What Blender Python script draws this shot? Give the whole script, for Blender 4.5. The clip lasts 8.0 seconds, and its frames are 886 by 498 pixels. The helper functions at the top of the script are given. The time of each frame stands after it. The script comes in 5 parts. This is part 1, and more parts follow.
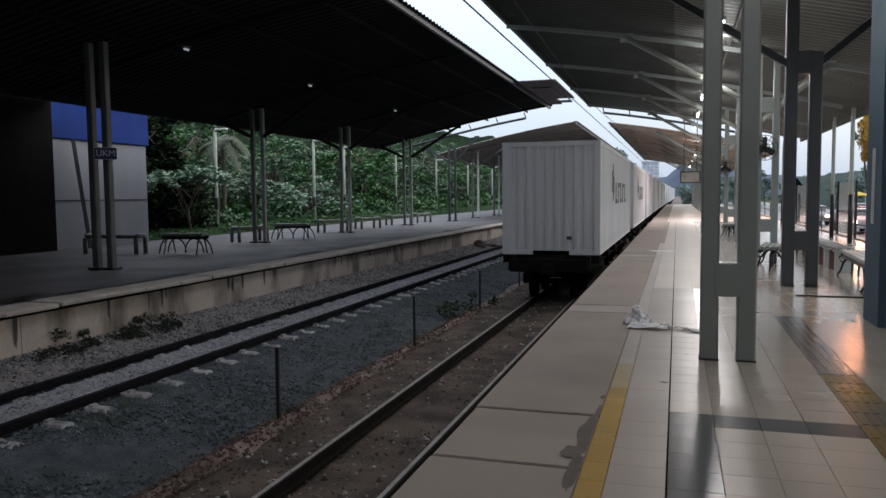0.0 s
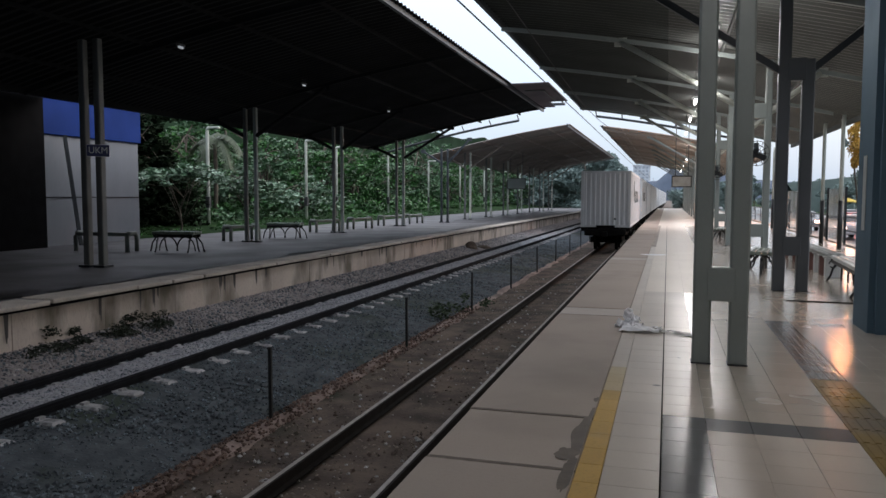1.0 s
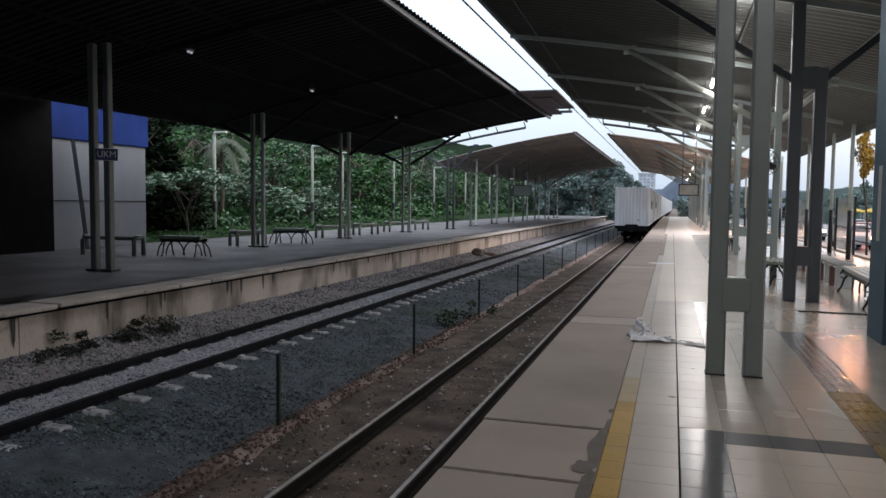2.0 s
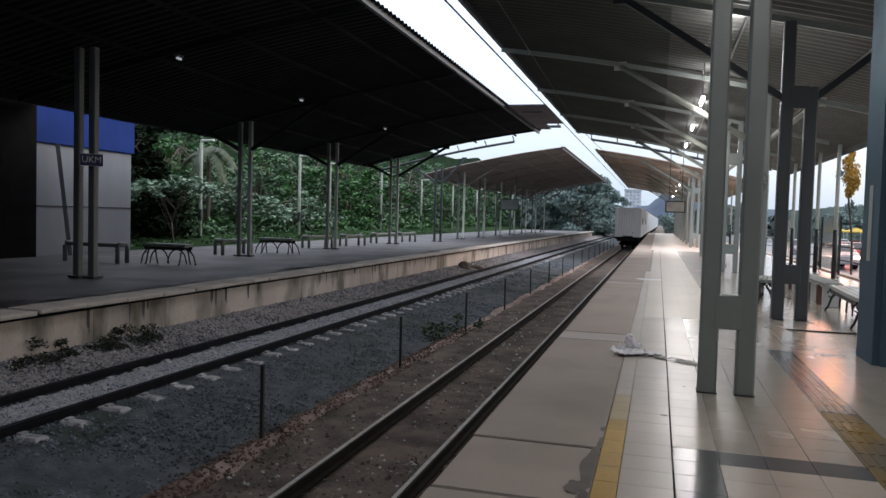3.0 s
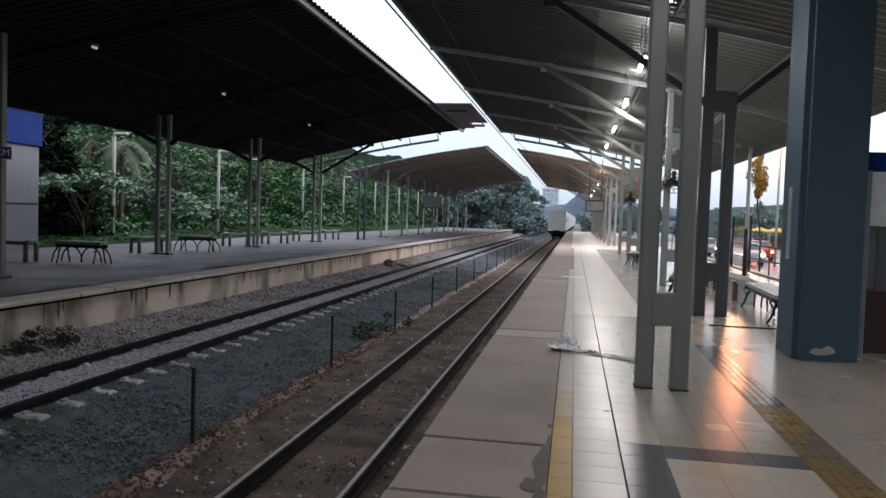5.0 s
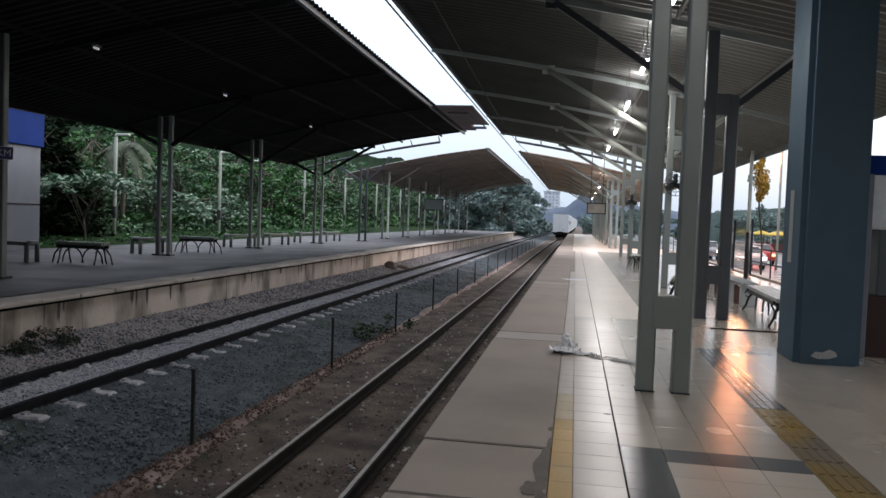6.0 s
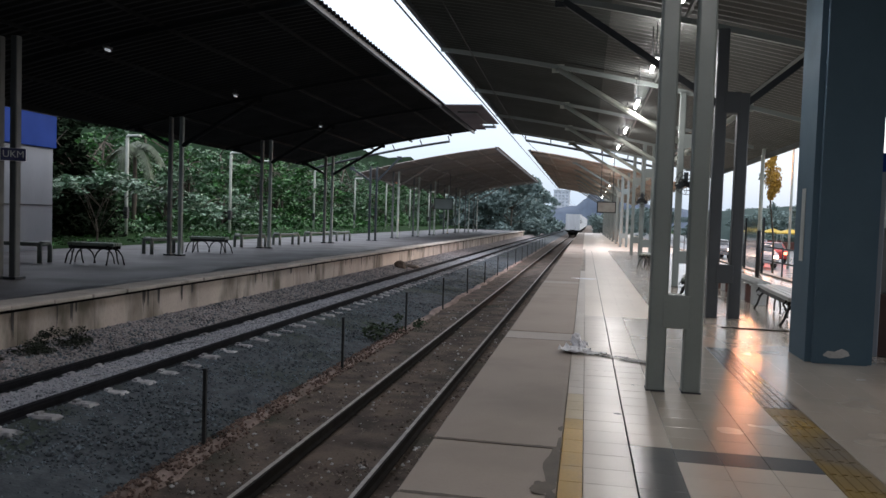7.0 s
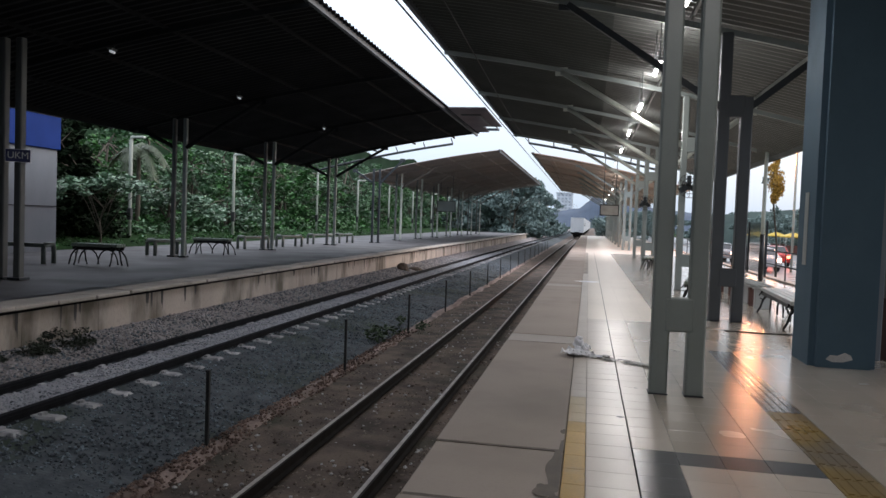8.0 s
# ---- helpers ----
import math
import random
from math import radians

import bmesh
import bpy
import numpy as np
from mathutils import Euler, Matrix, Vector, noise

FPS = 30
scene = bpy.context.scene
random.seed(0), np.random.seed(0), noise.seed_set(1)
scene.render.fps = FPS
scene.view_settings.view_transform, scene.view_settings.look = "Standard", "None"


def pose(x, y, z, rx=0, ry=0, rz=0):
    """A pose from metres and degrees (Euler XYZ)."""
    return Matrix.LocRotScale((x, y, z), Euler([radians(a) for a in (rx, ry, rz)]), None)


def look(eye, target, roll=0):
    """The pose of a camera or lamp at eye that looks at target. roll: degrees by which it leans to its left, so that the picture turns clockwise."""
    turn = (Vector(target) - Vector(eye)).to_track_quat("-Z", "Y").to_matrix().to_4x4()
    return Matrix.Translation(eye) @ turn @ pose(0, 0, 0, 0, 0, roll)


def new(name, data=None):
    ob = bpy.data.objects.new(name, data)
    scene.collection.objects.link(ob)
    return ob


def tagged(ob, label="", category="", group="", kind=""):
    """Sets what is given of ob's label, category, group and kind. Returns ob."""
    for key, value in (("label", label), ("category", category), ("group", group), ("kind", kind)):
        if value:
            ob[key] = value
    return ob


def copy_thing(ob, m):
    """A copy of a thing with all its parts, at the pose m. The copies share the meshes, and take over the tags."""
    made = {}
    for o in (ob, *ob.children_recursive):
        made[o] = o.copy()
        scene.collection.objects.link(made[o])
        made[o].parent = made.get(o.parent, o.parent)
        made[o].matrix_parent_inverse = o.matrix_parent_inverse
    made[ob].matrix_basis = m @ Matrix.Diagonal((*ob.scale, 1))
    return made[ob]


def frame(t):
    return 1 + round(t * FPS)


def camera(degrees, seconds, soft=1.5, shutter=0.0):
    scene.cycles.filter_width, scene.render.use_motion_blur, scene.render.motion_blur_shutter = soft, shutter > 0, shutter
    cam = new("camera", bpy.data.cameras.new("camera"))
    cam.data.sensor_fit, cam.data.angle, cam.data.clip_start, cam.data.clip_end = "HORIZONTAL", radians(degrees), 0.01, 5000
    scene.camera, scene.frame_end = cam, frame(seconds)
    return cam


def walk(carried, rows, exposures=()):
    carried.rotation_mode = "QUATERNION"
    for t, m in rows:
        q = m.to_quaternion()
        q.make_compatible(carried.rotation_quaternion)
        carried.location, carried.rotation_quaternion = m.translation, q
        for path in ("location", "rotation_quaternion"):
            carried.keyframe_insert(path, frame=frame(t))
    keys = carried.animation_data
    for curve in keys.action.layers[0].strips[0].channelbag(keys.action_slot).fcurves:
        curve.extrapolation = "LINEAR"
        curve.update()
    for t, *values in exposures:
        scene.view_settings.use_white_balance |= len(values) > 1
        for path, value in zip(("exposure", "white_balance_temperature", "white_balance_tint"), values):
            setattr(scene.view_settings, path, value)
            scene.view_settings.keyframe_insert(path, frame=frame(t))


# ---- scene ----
cam = camera(61.0, 8.0)
PATH = [
    (0, (2.99, -1.287, 1.588), (2.397, 0.618, 1.447), -0.6),
    (0.5, (2.978, -1.295, 1.59), (2.385, 0.61, 1.449), -0.5),
    (1, (2.959, -1.322, 1.594), (2.389, 0.59, 1.456), 0.1),
    (2.5, (2.831, -1.233, 1.6), (2.246, 0.677, 1.496), 0.8),
    (3, (2.796, -1.187, 1.589), (2.249, 0.735, 1.502), 1.6),
    (3.5, (2.687, -1.174, 1.596), (2.267, 0.779, 1.508), 0.1),
    (4, (2.609, -1.18, 1.593), (2.27, 0.789, 1.502), 0.8),
    (4.5, (2.575, -1.194, 1.591), (2.239, 0.775, 1.501), 1.6),
    (6, (2.574, -1.171, 1.587), (2.23, 0.797, 1.506), 2.1),
    (6.5, (2.575, -1.176, 1.588), (2.216, 0.79, 1.504), 2.0),
    (7, (2.579, -1.18, 1.594), (2.209, 0.784, 1.51), 1.9),
    (7.5, (2.573, -1.18, 1.594), (2.193, 0.782, 1.516), 2.1),
    (8, (2.576, -1.196, 1.597), (2.199, 0.766, 1.519), 2.1),
]
walk(cam, [(t, look(eye, target, roll)) for t, eye, target, roll in PATH], [(0, -0.1, 6330, 14), (1, -0.06, 6330, 14), (2.5, 0.04, 6330, 14), (4, 0.08, 6330, 14), (8, 0.08, 6330, 14)])

# ---------------- world, sun, lamps' strength ----------------
LAMP_POWER = 20.0
world = bpy.data.worlds.new("evening_sky")
scene.world = world
world.use_nodes = True
wn, wl = world.node_tree.nodes, world.node_tree.links
wn.clear()
sky = wn.new("ShaderNodeTexSky")
sky.sky_type = "NISHITA"
sky.sun_disc = False
sky.sun_elevation, sky.sun_rotation = radians(26), radians(50)
sky.air_density, sky.dust_density, sky.ozone_density = 1.4, 4.0, 1.0
coord = wn.new("ShaderNodeTexCoord")
split = wn.new("ShaderNodeSeparateXYZ")
wl.new(coord.outputs["Generated"], split.inputs[0])
rise = wn.new("ShaderNodeMapRange")
rise.inputs[1].default_value, rise.inputs[2].default_value = 0.0, 0.75
wl.new(split.outputs[2], rise.inputs[0])
overcast = wn.new("ShaderNodeMix")
overcast.data_type = "RGBA"
overcast.inputs[6].default_value = (3.0, 3.9, 4.8, 1)
overcast.inputs[7].default_value = (10.4, 10.7, 11.2, 1)
wl.new(rise.outputs[0], overcast.inputs[0])
cloud = wn.new("ShaderNodeMix")
cloud.data_type = "RGBA"
cloud.inputs[0].default_value = 0.8
wl.new(overcast.outputs[2], cloud.inputs[7])
bg = wn.new("ShaderNodeBackground")
bg.inputs[1].default_value = 0.21
wo = wn.new("ShaderNodeOutputWorld")
wl.new(sky.outputs[0], cloud.inputs[6])
wl.new(cloud.outputs[2], bg.inputs[0])
wl.new(bg.outputs[0], wo.inputs[0])

sun_data = bpy.data.lights.new("sun", "SUN")
sun_data.energy, sun_data.angle, sun_data.color = 0.9, radians(30), (1.0, 0.93, 0.84)
sun = new("sun", sun_data)
sun.matrix_world = look((0, 0, 0), (-0.69, -0.58, -0.44))


# ---------------- materials ----------------
def mat(name, a, b=None, rough=0.6, metal=0.0, scale=3.0, fine=60.0, bump=0.15, island=0.0, dirt=None, dirt_at=0.58, dirt_scale=0.7,
        rough_var=0.12, stretch=(1, 1, 1), spec=0.5, obj_random=0.0, speck=0.45, coat=0.0):
    """Two colours mixed by coarse and fine noise, a stain colour over them, bump from the fine noise."""
    m = bpy.data.materials.new(name)
    m.use_nodes = True
    n, l = m.node_tree.nodes, m.node_tree.links
    p = n["Principled BSDF"]
    p.inputs["Metallic"].default_value = metal
    p.inputs["Specular IOR Level"].default_value = spec
    p.inputs["Coat Weight"].default_value, p.inputs["Coat Roughness"].default_value = coat, 0.22
    b = b or tuple(v * 0.7 for v in a)
    geo = n.new("ShaderNodeNewGeometry")
    mp = n.new("ShaderNodeMapping")
    mp.inputs["Scale"].default_value = stretch
    l.new(geo.outputs["Position"], mp.inputs[0])

    def noise_node(s, detail):
        t = n.new("ShaderNodeTexNoise")
        t.inputs["Scale"].default_value, t.inputs["Detail"].default_value = s, detail
        l.new(mp.outputs[0], t.inputs["Vector"])
        return t

    def ramp(sock, lo, hi):
        r = n.new("ShaderNodeMapRange")
        r.inputs[1].default_value, r.inputs[2].default_value = lo, hi
        l.new(sock, r.inputs[0])
        return r.outputs[0]

    def mix(fac, x, y, kind="MIX"):
        k = n.new("ShaderNodeMix")
        k.data_type, k.blend_type = "RGBA", kind
        for sock, v in ((k.inputs[0], fac), (k.inputs[6], x), (k.inputs[7], y)):
            if isinstance(v, (tuple, float, int)):
                sock.default_value = (*v, 1) if isinstance(v, tuple) else v
            else:
                l.new(v, sock)
        return k.outputs[2]

    coarse, small = noise_node(scale, 4), noise_node(fine, 3)
    col = mix(ramp(coarse.outputs[0], 0.35, 0.68), a, b)
    col = mix(mix_fac(n, l, small.outputs[0], speck), col, tuple(v * 0.55 for v in b))
    if dirt:
        stain = noise_node(dirt_scale, 6)
        col = mix(ramp(stain.outputs[0], dirt_at, dirt_at + 0.14), col, dirt)
    if island or obj_random:
        rnd = geo.outputs["Random Per Island"]
        if obj_random:
            rnd = n.new("ShaderNodeObjectInfo").outputs["Random"]
        hsv = n.new("ShaderNodeHueSaturation")
        amount = island or obj_random
        mr = n.new("ShaderNodeMapRange")
        mr.inputs[3].default_value, mr.inputs[4].default_value = 1 - amount, 1 + amount
        l.new(rnd, mr.inputs[0])
        l.new(mr.outputs[0], hsv.inputs["Value"])
        l.new(col, hsv.inputs["Color"])
        col = hsv.outputs[0]
    l.new(col, p.inputs["Base Color"])
    mr = n.new("ShaderNodeMapRange")
    mr.inputs[3].default_value, mr.inputs[4].default_value = max(rough - rough_var, 0.03), min(rough + rough_var, 1)
    l.new(coarse.outputs[0], mr.inputs[0])
    l.new(mr.outputs[0], p.inputs["Roughness"])
    if bump:
        bn = n.new("ShaderNodeBump")
        bn.inputs["Strength"].default_value, bn.inputs["Distance"].default_value = bump, 0.01
        l.new(small.outputs[0], bn.inputs["Height"])
        l.new(bn.outputs[0], p.inputs["Normal"])
    return m


def mix_fac(n, l, sock, top):
    r = n.new("ShaderNodeMapRange")
    r.inputs[1].default_value, r.inputs[2].default_value, r.inputs[4].default_value = 0.5, 0.8, top
    l.new(sock, r.inputs[0])
    return r.outputs[0]


def glow(name, color, strength):
    m = bpy.data.materials.new(name)
    m.use_nodes = True
    p = m.node_tree.nodes["Principled BSDF"]
    p.inputs["Base Color"].default_value = (*color, 1)
    p.inputs["Emission Color"].default_value = (*color, 1)
    p.inputs["Emission Strength"].default_value = strength
    return m


def glass(name, color, rough=0.02):
    m = bpy.data.materials.new(name)
    m.use_nodes = True
    p = m.node_tree.nodes["Principled BSDF"]
    p.inputs["Base Color"].default_value = (*color, 1)
    p.inputs["Transmission Weight"].default_value = 1.0
    p.inputs["Roughness"].default_value = rough
    return m


M_SOIL = mat("trackside_soil", (0.17, 0.128, 0.102), (0.055, 0.045, 0.038), 0.95, scale=2.2, fine=28, bump=0.9, dirt=(0.045, 0.047, 0.032), dirt_scale=0.8, dirt_at=0.54)
M_GRASS = mat("grass", (0.020, 0.046, 0.015), (0.012, 0.028, 0.01), 0.95, scale=1.0, fine=14, bump=0.8, spec=0.05)
M_BALLAST = mat("ballast_stone", (0.145, 0.178, 0.202), (0.06, 0.075, 0.088), 0.85, scale=2.0, fine=30, bump=0.4, island=0.45)
M_BALLAST_BED = mat("ballast_bed", (0.088, 0.106, 0.12), (0.045, 0.055, 0.064), 0.9, scale=4.0, fine=24, bump=0.9, dirt=(0.032, 0.048, 0.032), dirt_scale=0.5, dirt_at=0.52)
M_DUST_BED = mat("dusty_ballast_bed", (0.36, 0.33, 0.325), (0.26, 0.242, 0.24), 0.95, scale=1.2, fine=24, bump=0.7, dirt=(0.12, 0.118, 0.12), dirt_scale=0.8, dirt_at=0.58, spec=0.1)
M_PALESTONE = mat("pale_ballast_stone", (0.40, 0.41, 0.44), (0.32, 0.33, 0.355), 0.9, scale=2.0, fine=30, bump=0.3, island=0.16, speck=0.15)
M_BROKEN = mat("soil_stones", (0.30, 0.26, 0.225), (0.13, 0.11, 0.095), 0.95, scale=1.2, fine=30, island=0.5, spec=0.1)
M_KERB = mat("reddish_kerb", (0.36, 0.28, 0.25), (0.17, 0.125, 0.108), 0.9, scale=1.5, fine=25, bump=0.5, dirt=(0.07, 0.065, 0.05))
M_DUSTSTONE = mat("dusty_stone", (0.38, 0.355, 0.352), (0.25, 0.237, 0.238), 0.95, scale=2.0, fine=30, island=0.25, spec=0.1)
M_KERBSTONE = mat("reddish_stone", (0.23, 0.165, 0.14), (0.11, 0.082, 0.07), 0.95, scale=2.0, fine=30, island=0.4, spec=0.1)
M_SLEEPER = mat("sleeper_concrete", (0.48, 0.48, 0.49), (0.34, 0.34, 0.35), 0.85, scale=5, fine=50, bump=0.5, obj_random=0.22, dirt=(0.13, 0.14, 0.15), dirt_scale=5, dirt_at=0.53)
M_RAIL = mat("rail_rust", (0.022, 0.017, 0.014), (0.013, 0.011, 0.01), 0.85, metal=0.1, scale=6, fine=50)
M_RAILTOP = mat("rail_worn_head", (0.52, 0.49, 0.46), (0.38, 0.345, 0.32), 0.5, metal=0.6, scale=6, fine=50, bump=0.05)
# darker copy of the rail colour: shade on the far rails' webs put in
M_RAILDARK = mat("rail_shaded_side", (0.011, 0.012, 0.016), (0.008, 0.009, 0.012), 0.9, metal=0.0, spec=0.2, scale=6, fine=50)
M_SLAB = mat("platform_edge_concrete", (0.385, 0.332, 0.285), (0.345, 0.298, 0.257), 0.7, scale=0.6, fine=45, bump=0.08, dirt=(0.305, 0.264, 0.227), dirt_scale=0.6, dirt_at=0.52, obj_random=0.06, speck=0.15)
M_WALLP = mat("platform_wall_concrete", (0.56, 0.49, 0.43), (0.43, 0.375, 0.33), 0.85, scale=0.8, fine=25, bump=0.25, dirt=(0.16, 0.14, 0.11), dirt_scale=0.9, dirt_at=0.5, stretch=(1, 1.3, 0.45), obj_random=0.08)
M_COPING = mat("coping_concrete", (0.50, 0.45, 0.40), (0.36, 0.33, 0.29), 0.8, scale=1.2, fine=30, bump=0.2, dirt=(0.13, 0.12, 0.10), dirt_scale=0.9, dirt_at=0.62, obj_random=0.08)
M_LFLOOR = mat("worn_grey_paving", (0.115, 0.112, 0.118), (0.075, 0.074, 0.079), 0.6, scale=0.6, fine=20, bump=0.1, dirt=(0.045, 0.044, 0.043), dirt_scale=0.5, dirt_at=0.52)
M_TILE = mat("cream_floor_tile", (0.58, 0.53, 0.46), (0.52, 0.47, 0.41), 0.31, scale=1.1, fine=30, bump=0.008, rough_var=0.07, spec=0.6, obj_random=0.04, dirt=(0.47, 0.43, 0.375), dirt_scale=0.7, dirt_at=0.6, speck=0.1)
M_TILE2 = mat("tan_floor_tile_field", (0.545, 0.48, 0.40), (0.485, 0.43, 0.36), 0.26, scale=1.1, fine=30, bump=0.006, rough_var=0.05, island=0.04, dirt=(0.41, 0.36, 0.30), dirt_scale=0.7, dirt_at=0.62, spec=0.9, speck=0.1, coat=0.9)
M_TILE_TAN = mat("tan_floor_tile", (0.545, 0.48, 0.40), (0.485, 0.43, 0.36), 0.26, scale=1.1, fine=30, bump=0.006, rough_var=0.05, obj_random=0.04, dirt=(0.41, 0.36, 0.30), dirt_scale=0.7, dirt_at=0.62, spec=0.9, speck=0.1, coat=0.9)
# paler than the near tiles: skylight on the far floor put into colour
M_TILE_FAR = mat("skylight_pale_paving", (0.70, 0.645, 0.565), (0.64, 0.59, 0.52), 0.4, scale=0.6, fine=10, bump=0.01, rough_var=0.07, speck=0.1)
M_TILE_DARK = mat("dark_grey_floor_tile", (0.15, 0.155, 0.16), (0.125, 0.13, 0.135), 0.2, scale=1.1, fine=30, bump=0.012, rough_var=0.08, obj_random=0.05, speck=0.1)
M_YELLOW_WORN = mat("faded_yellow_tile", (0.52, 0.43, 0.25), (0.48, 0.38, 0.2), 0.35, scale=2, fine=40, bump=0.04)
M_SLAB_PALE = mat("pale_slab_concrete", (0.47, 0.435, 0.40), (0.40, 0.37, 0.34), 0.6, scale=0.9, fine=45, bump=0.1)
M_GROUT = mat("tile_grout", (0.47, 0.43, 0.375), rough=0.7, fine=60)
M_YELLOW = mat("worn_yellow_tile", (0.55, 0.345, 0.06), (0.48, 0.30, 0.055), 0.4, scale=2, fine=40, bump=0.05, dirt=(0.36, 0.27, 0.13), dirt_scale=1.5, obj_random=0.08)
M_TACT = mat("yellow_tactile_tile", (0.33, 0.22, 0.06), (0.24, 0.175, 0.075), 0.3, scale=1.6, fine=30, bump=0.06, dirt=(0.20, 0.17, 0.13), dirt_scale=1.2, dirt_at=0.5, speck=0.2)
M_TACT_WORN = mat("worn_brown_tactile_tile", (0.17, 0.135, 0.105), (0.13, 0.105, 0.085), 0.22, scale=1.6, fine=30, bump=0.05, dirt=(0.24, 0.20, 0.15), dirt_scale=1.2, dirt_at=0.6, speck=0.2, spec=0.8, coat=0.9)
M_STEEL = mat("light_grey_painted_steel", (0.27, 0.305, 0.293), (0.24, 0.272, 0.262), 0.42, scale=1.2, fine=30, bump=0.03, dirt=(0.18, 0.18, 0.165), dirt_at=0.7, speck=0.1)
# dimmed copy of the grey steel: shade under the opposite canopy in colour
M_DIMSTEEL = mat("shaded_grey_steel", (0.115, 0.124, 0.122), (0.098, 0.105, 0.103), 0.5, scale=1.2, fine=30, bump=0.03, speck=0.1)
# column steel darkened in the colour to stand for shade
M_MIDSTEEL = mat("shaded_blue_grey_steel", (0.085, 0.094, 0.104), (0.072, 0.08, 0.088), 0.5, scale=1.2, fine=30, bump=0.03, speck=0.1)
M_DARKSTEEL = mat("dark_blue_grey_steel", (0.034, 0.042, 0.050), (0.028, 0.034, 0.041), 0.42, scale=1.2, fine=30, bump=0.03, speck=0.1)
# near-black copy of the roof sheet: the opposite canopy's shade put into colour
M_ROOF_L = mat("shade_black_roof_sheet", (0.019, 0.021, 0.022), (0.014, 0.015, 0.016), 0.85, metal=0.0, spec=0.2, scale=0.8, fine=20, bump=0.04)
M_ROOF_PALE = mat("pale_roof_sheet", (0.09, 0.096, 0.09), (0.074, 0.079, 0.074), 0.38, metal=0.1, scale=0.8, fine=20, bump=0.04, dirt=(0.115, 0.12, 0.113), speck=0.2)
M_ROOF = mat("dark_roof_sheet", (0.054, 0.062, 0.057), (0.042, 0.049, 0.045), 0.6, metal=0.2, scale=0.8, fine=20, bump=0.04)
# far opposite canopy: sky bounce and inner shade put into the brown
M_ROOF_DIM = mat("shaded_brown_roof_sheet", (0.27, 0.235, 0.21), (0.22, 0.19, 0.17), 0.6, metal=0.1, scale=0.6, fine=20, bump=0.04)
M_ROOF_PLUM = mat("plum_brown_roof_sheet", (0.085, 0.062, 0.072), (0.062, 0.046, 0.054), 0.6, metal=0.1, scale=0.6, fine=20, bump=0.04)
# far near-side canopy: warm sky bounce put into the sheet colour
M_ROOF_BROWN = mat("skylit_brown_roof_sheet", (0.385, 0.32, 0.268), (0.315, 0.262, 0.22), 0.6, metal=0.1, scale=0.6, fine=20, bump=0.04)
M_BLUECOL = mat("blue_grey_column_paint", (0.085, 0.148, 0.20), (0.072, 0.128, 0.175), 0.75, scale=0.9, fine=25, bump=0.03, dirt=(0.06, 0.108, 0.15), dirt_at=0.6, speck=0.1)
M_PATCH = mat("bare_plaster", (0.62, 0.62, 0.62), rough=0.8)
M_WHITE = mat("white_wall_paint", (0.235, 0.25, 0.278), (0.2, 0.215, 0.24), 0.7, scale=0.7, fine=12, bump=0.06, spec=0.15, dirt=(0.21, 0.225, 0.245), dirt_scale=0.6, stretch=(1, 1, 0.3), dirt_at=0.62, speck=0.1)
M_BLUE = mat("blue_fascia_paint", (0.005, 0.03, 0.18), (0.004, 0.024, 0.14), 0.6, spec=0.12, scale=0.8, fine=12, bump=0.03, speck=0.1)
# pale colour of the added unseen wall, chosen to bounce light
M_BOUNCE = mat("unseen_bounce_wall", (0.62, 0.61, 0.6), (0.55, 0.54, 0.53), 0.7, speck=0.1)
M_NAVY = mat("navy_board", (0.012, 0.02, 0.10), rough=0.4)
M_SIGNTXT = mat("sign_white", (0.75, 0.76, 0.78), rough=0.5, bump=0)
# near-black that stands for missing light rather than for a paint
M_DARKWALL = mat("unlit_black", (0.007, 0.007, 0.008), rough=0.9, spec=0.08)
M_CONT = mat("white_container_paint", (0.58, 0.60, 0.62), (0.52, 0.54, 0.56), 0.45, scale=0.9, fine=20, bump=0.03, dirt=(0.44, 0.42, 0.40), dirt_scale=0.8, dirt_at=0.64, stretch=(1, 1, 0.4), speck=0.1)
M_CONTMARK = mat("dark_green_marking", (0.035, 0.06, 0.055), rough=0.5)
M_WAGON = mat("wagon_black_iron", (0.008, 0.008, 0.008), (0.005, 0.005, 0.005), 0.85, spec=0.1, scale=3, fine=30)
M_BLACKIRON = mat("black_cast_iron", (0.02, 0.021, 0.023), rough=0.4, metal=0.3, fine=60)
M_SLAT = mat("pale_bench_slat", (0.56, 0.58, 0.57), (0.46, 0.48, 0.47), 0.35, metal=0.3, scale=3, fine=40, stretch=(1, 4, 1))
M_GREENSLAT = mat("green_grey_bench_top", (0.22, 0.26, 0.22), (0.13, 0.16, 0.135), 0.3, scale=3, fine=40)
M_FRAME = mat("dull_bench_paint", (0.15, 0.175, 0.16), (0.10, 0.118, 0.108), 0.4, scale=3, fine=40, bump=0.05)
M_BROWN = mat("red_brown_block", (0.11, 0.045, 0.035), (0.075, 0.033, 0.028), 0.5, scale=2, fine=30)
M_DARKRED = mat("dark_red_panel", (0.05, 0.02, 0.016), (0.035, 0.014, 0.012), 0.45, scale=2, fine=30)
M_POST = mat("dark_fence_post", (0.022, 0.025, 0.026), rough=0.7, fine=50)
M_LAMPPOST = mat("pale_lamp_post", (0.52, 0.55, 0.5), (0.45, 0.475, 0.43), 0.5, scale=1.5, fine=30)
M_LEAF = mat("leaf_green", (0.05, 0.145, 0.038), (0.016, 0.06, 0.015), 0.42, scale=0.3, fine=3, bump=0, island=0.55, spec=0.3)
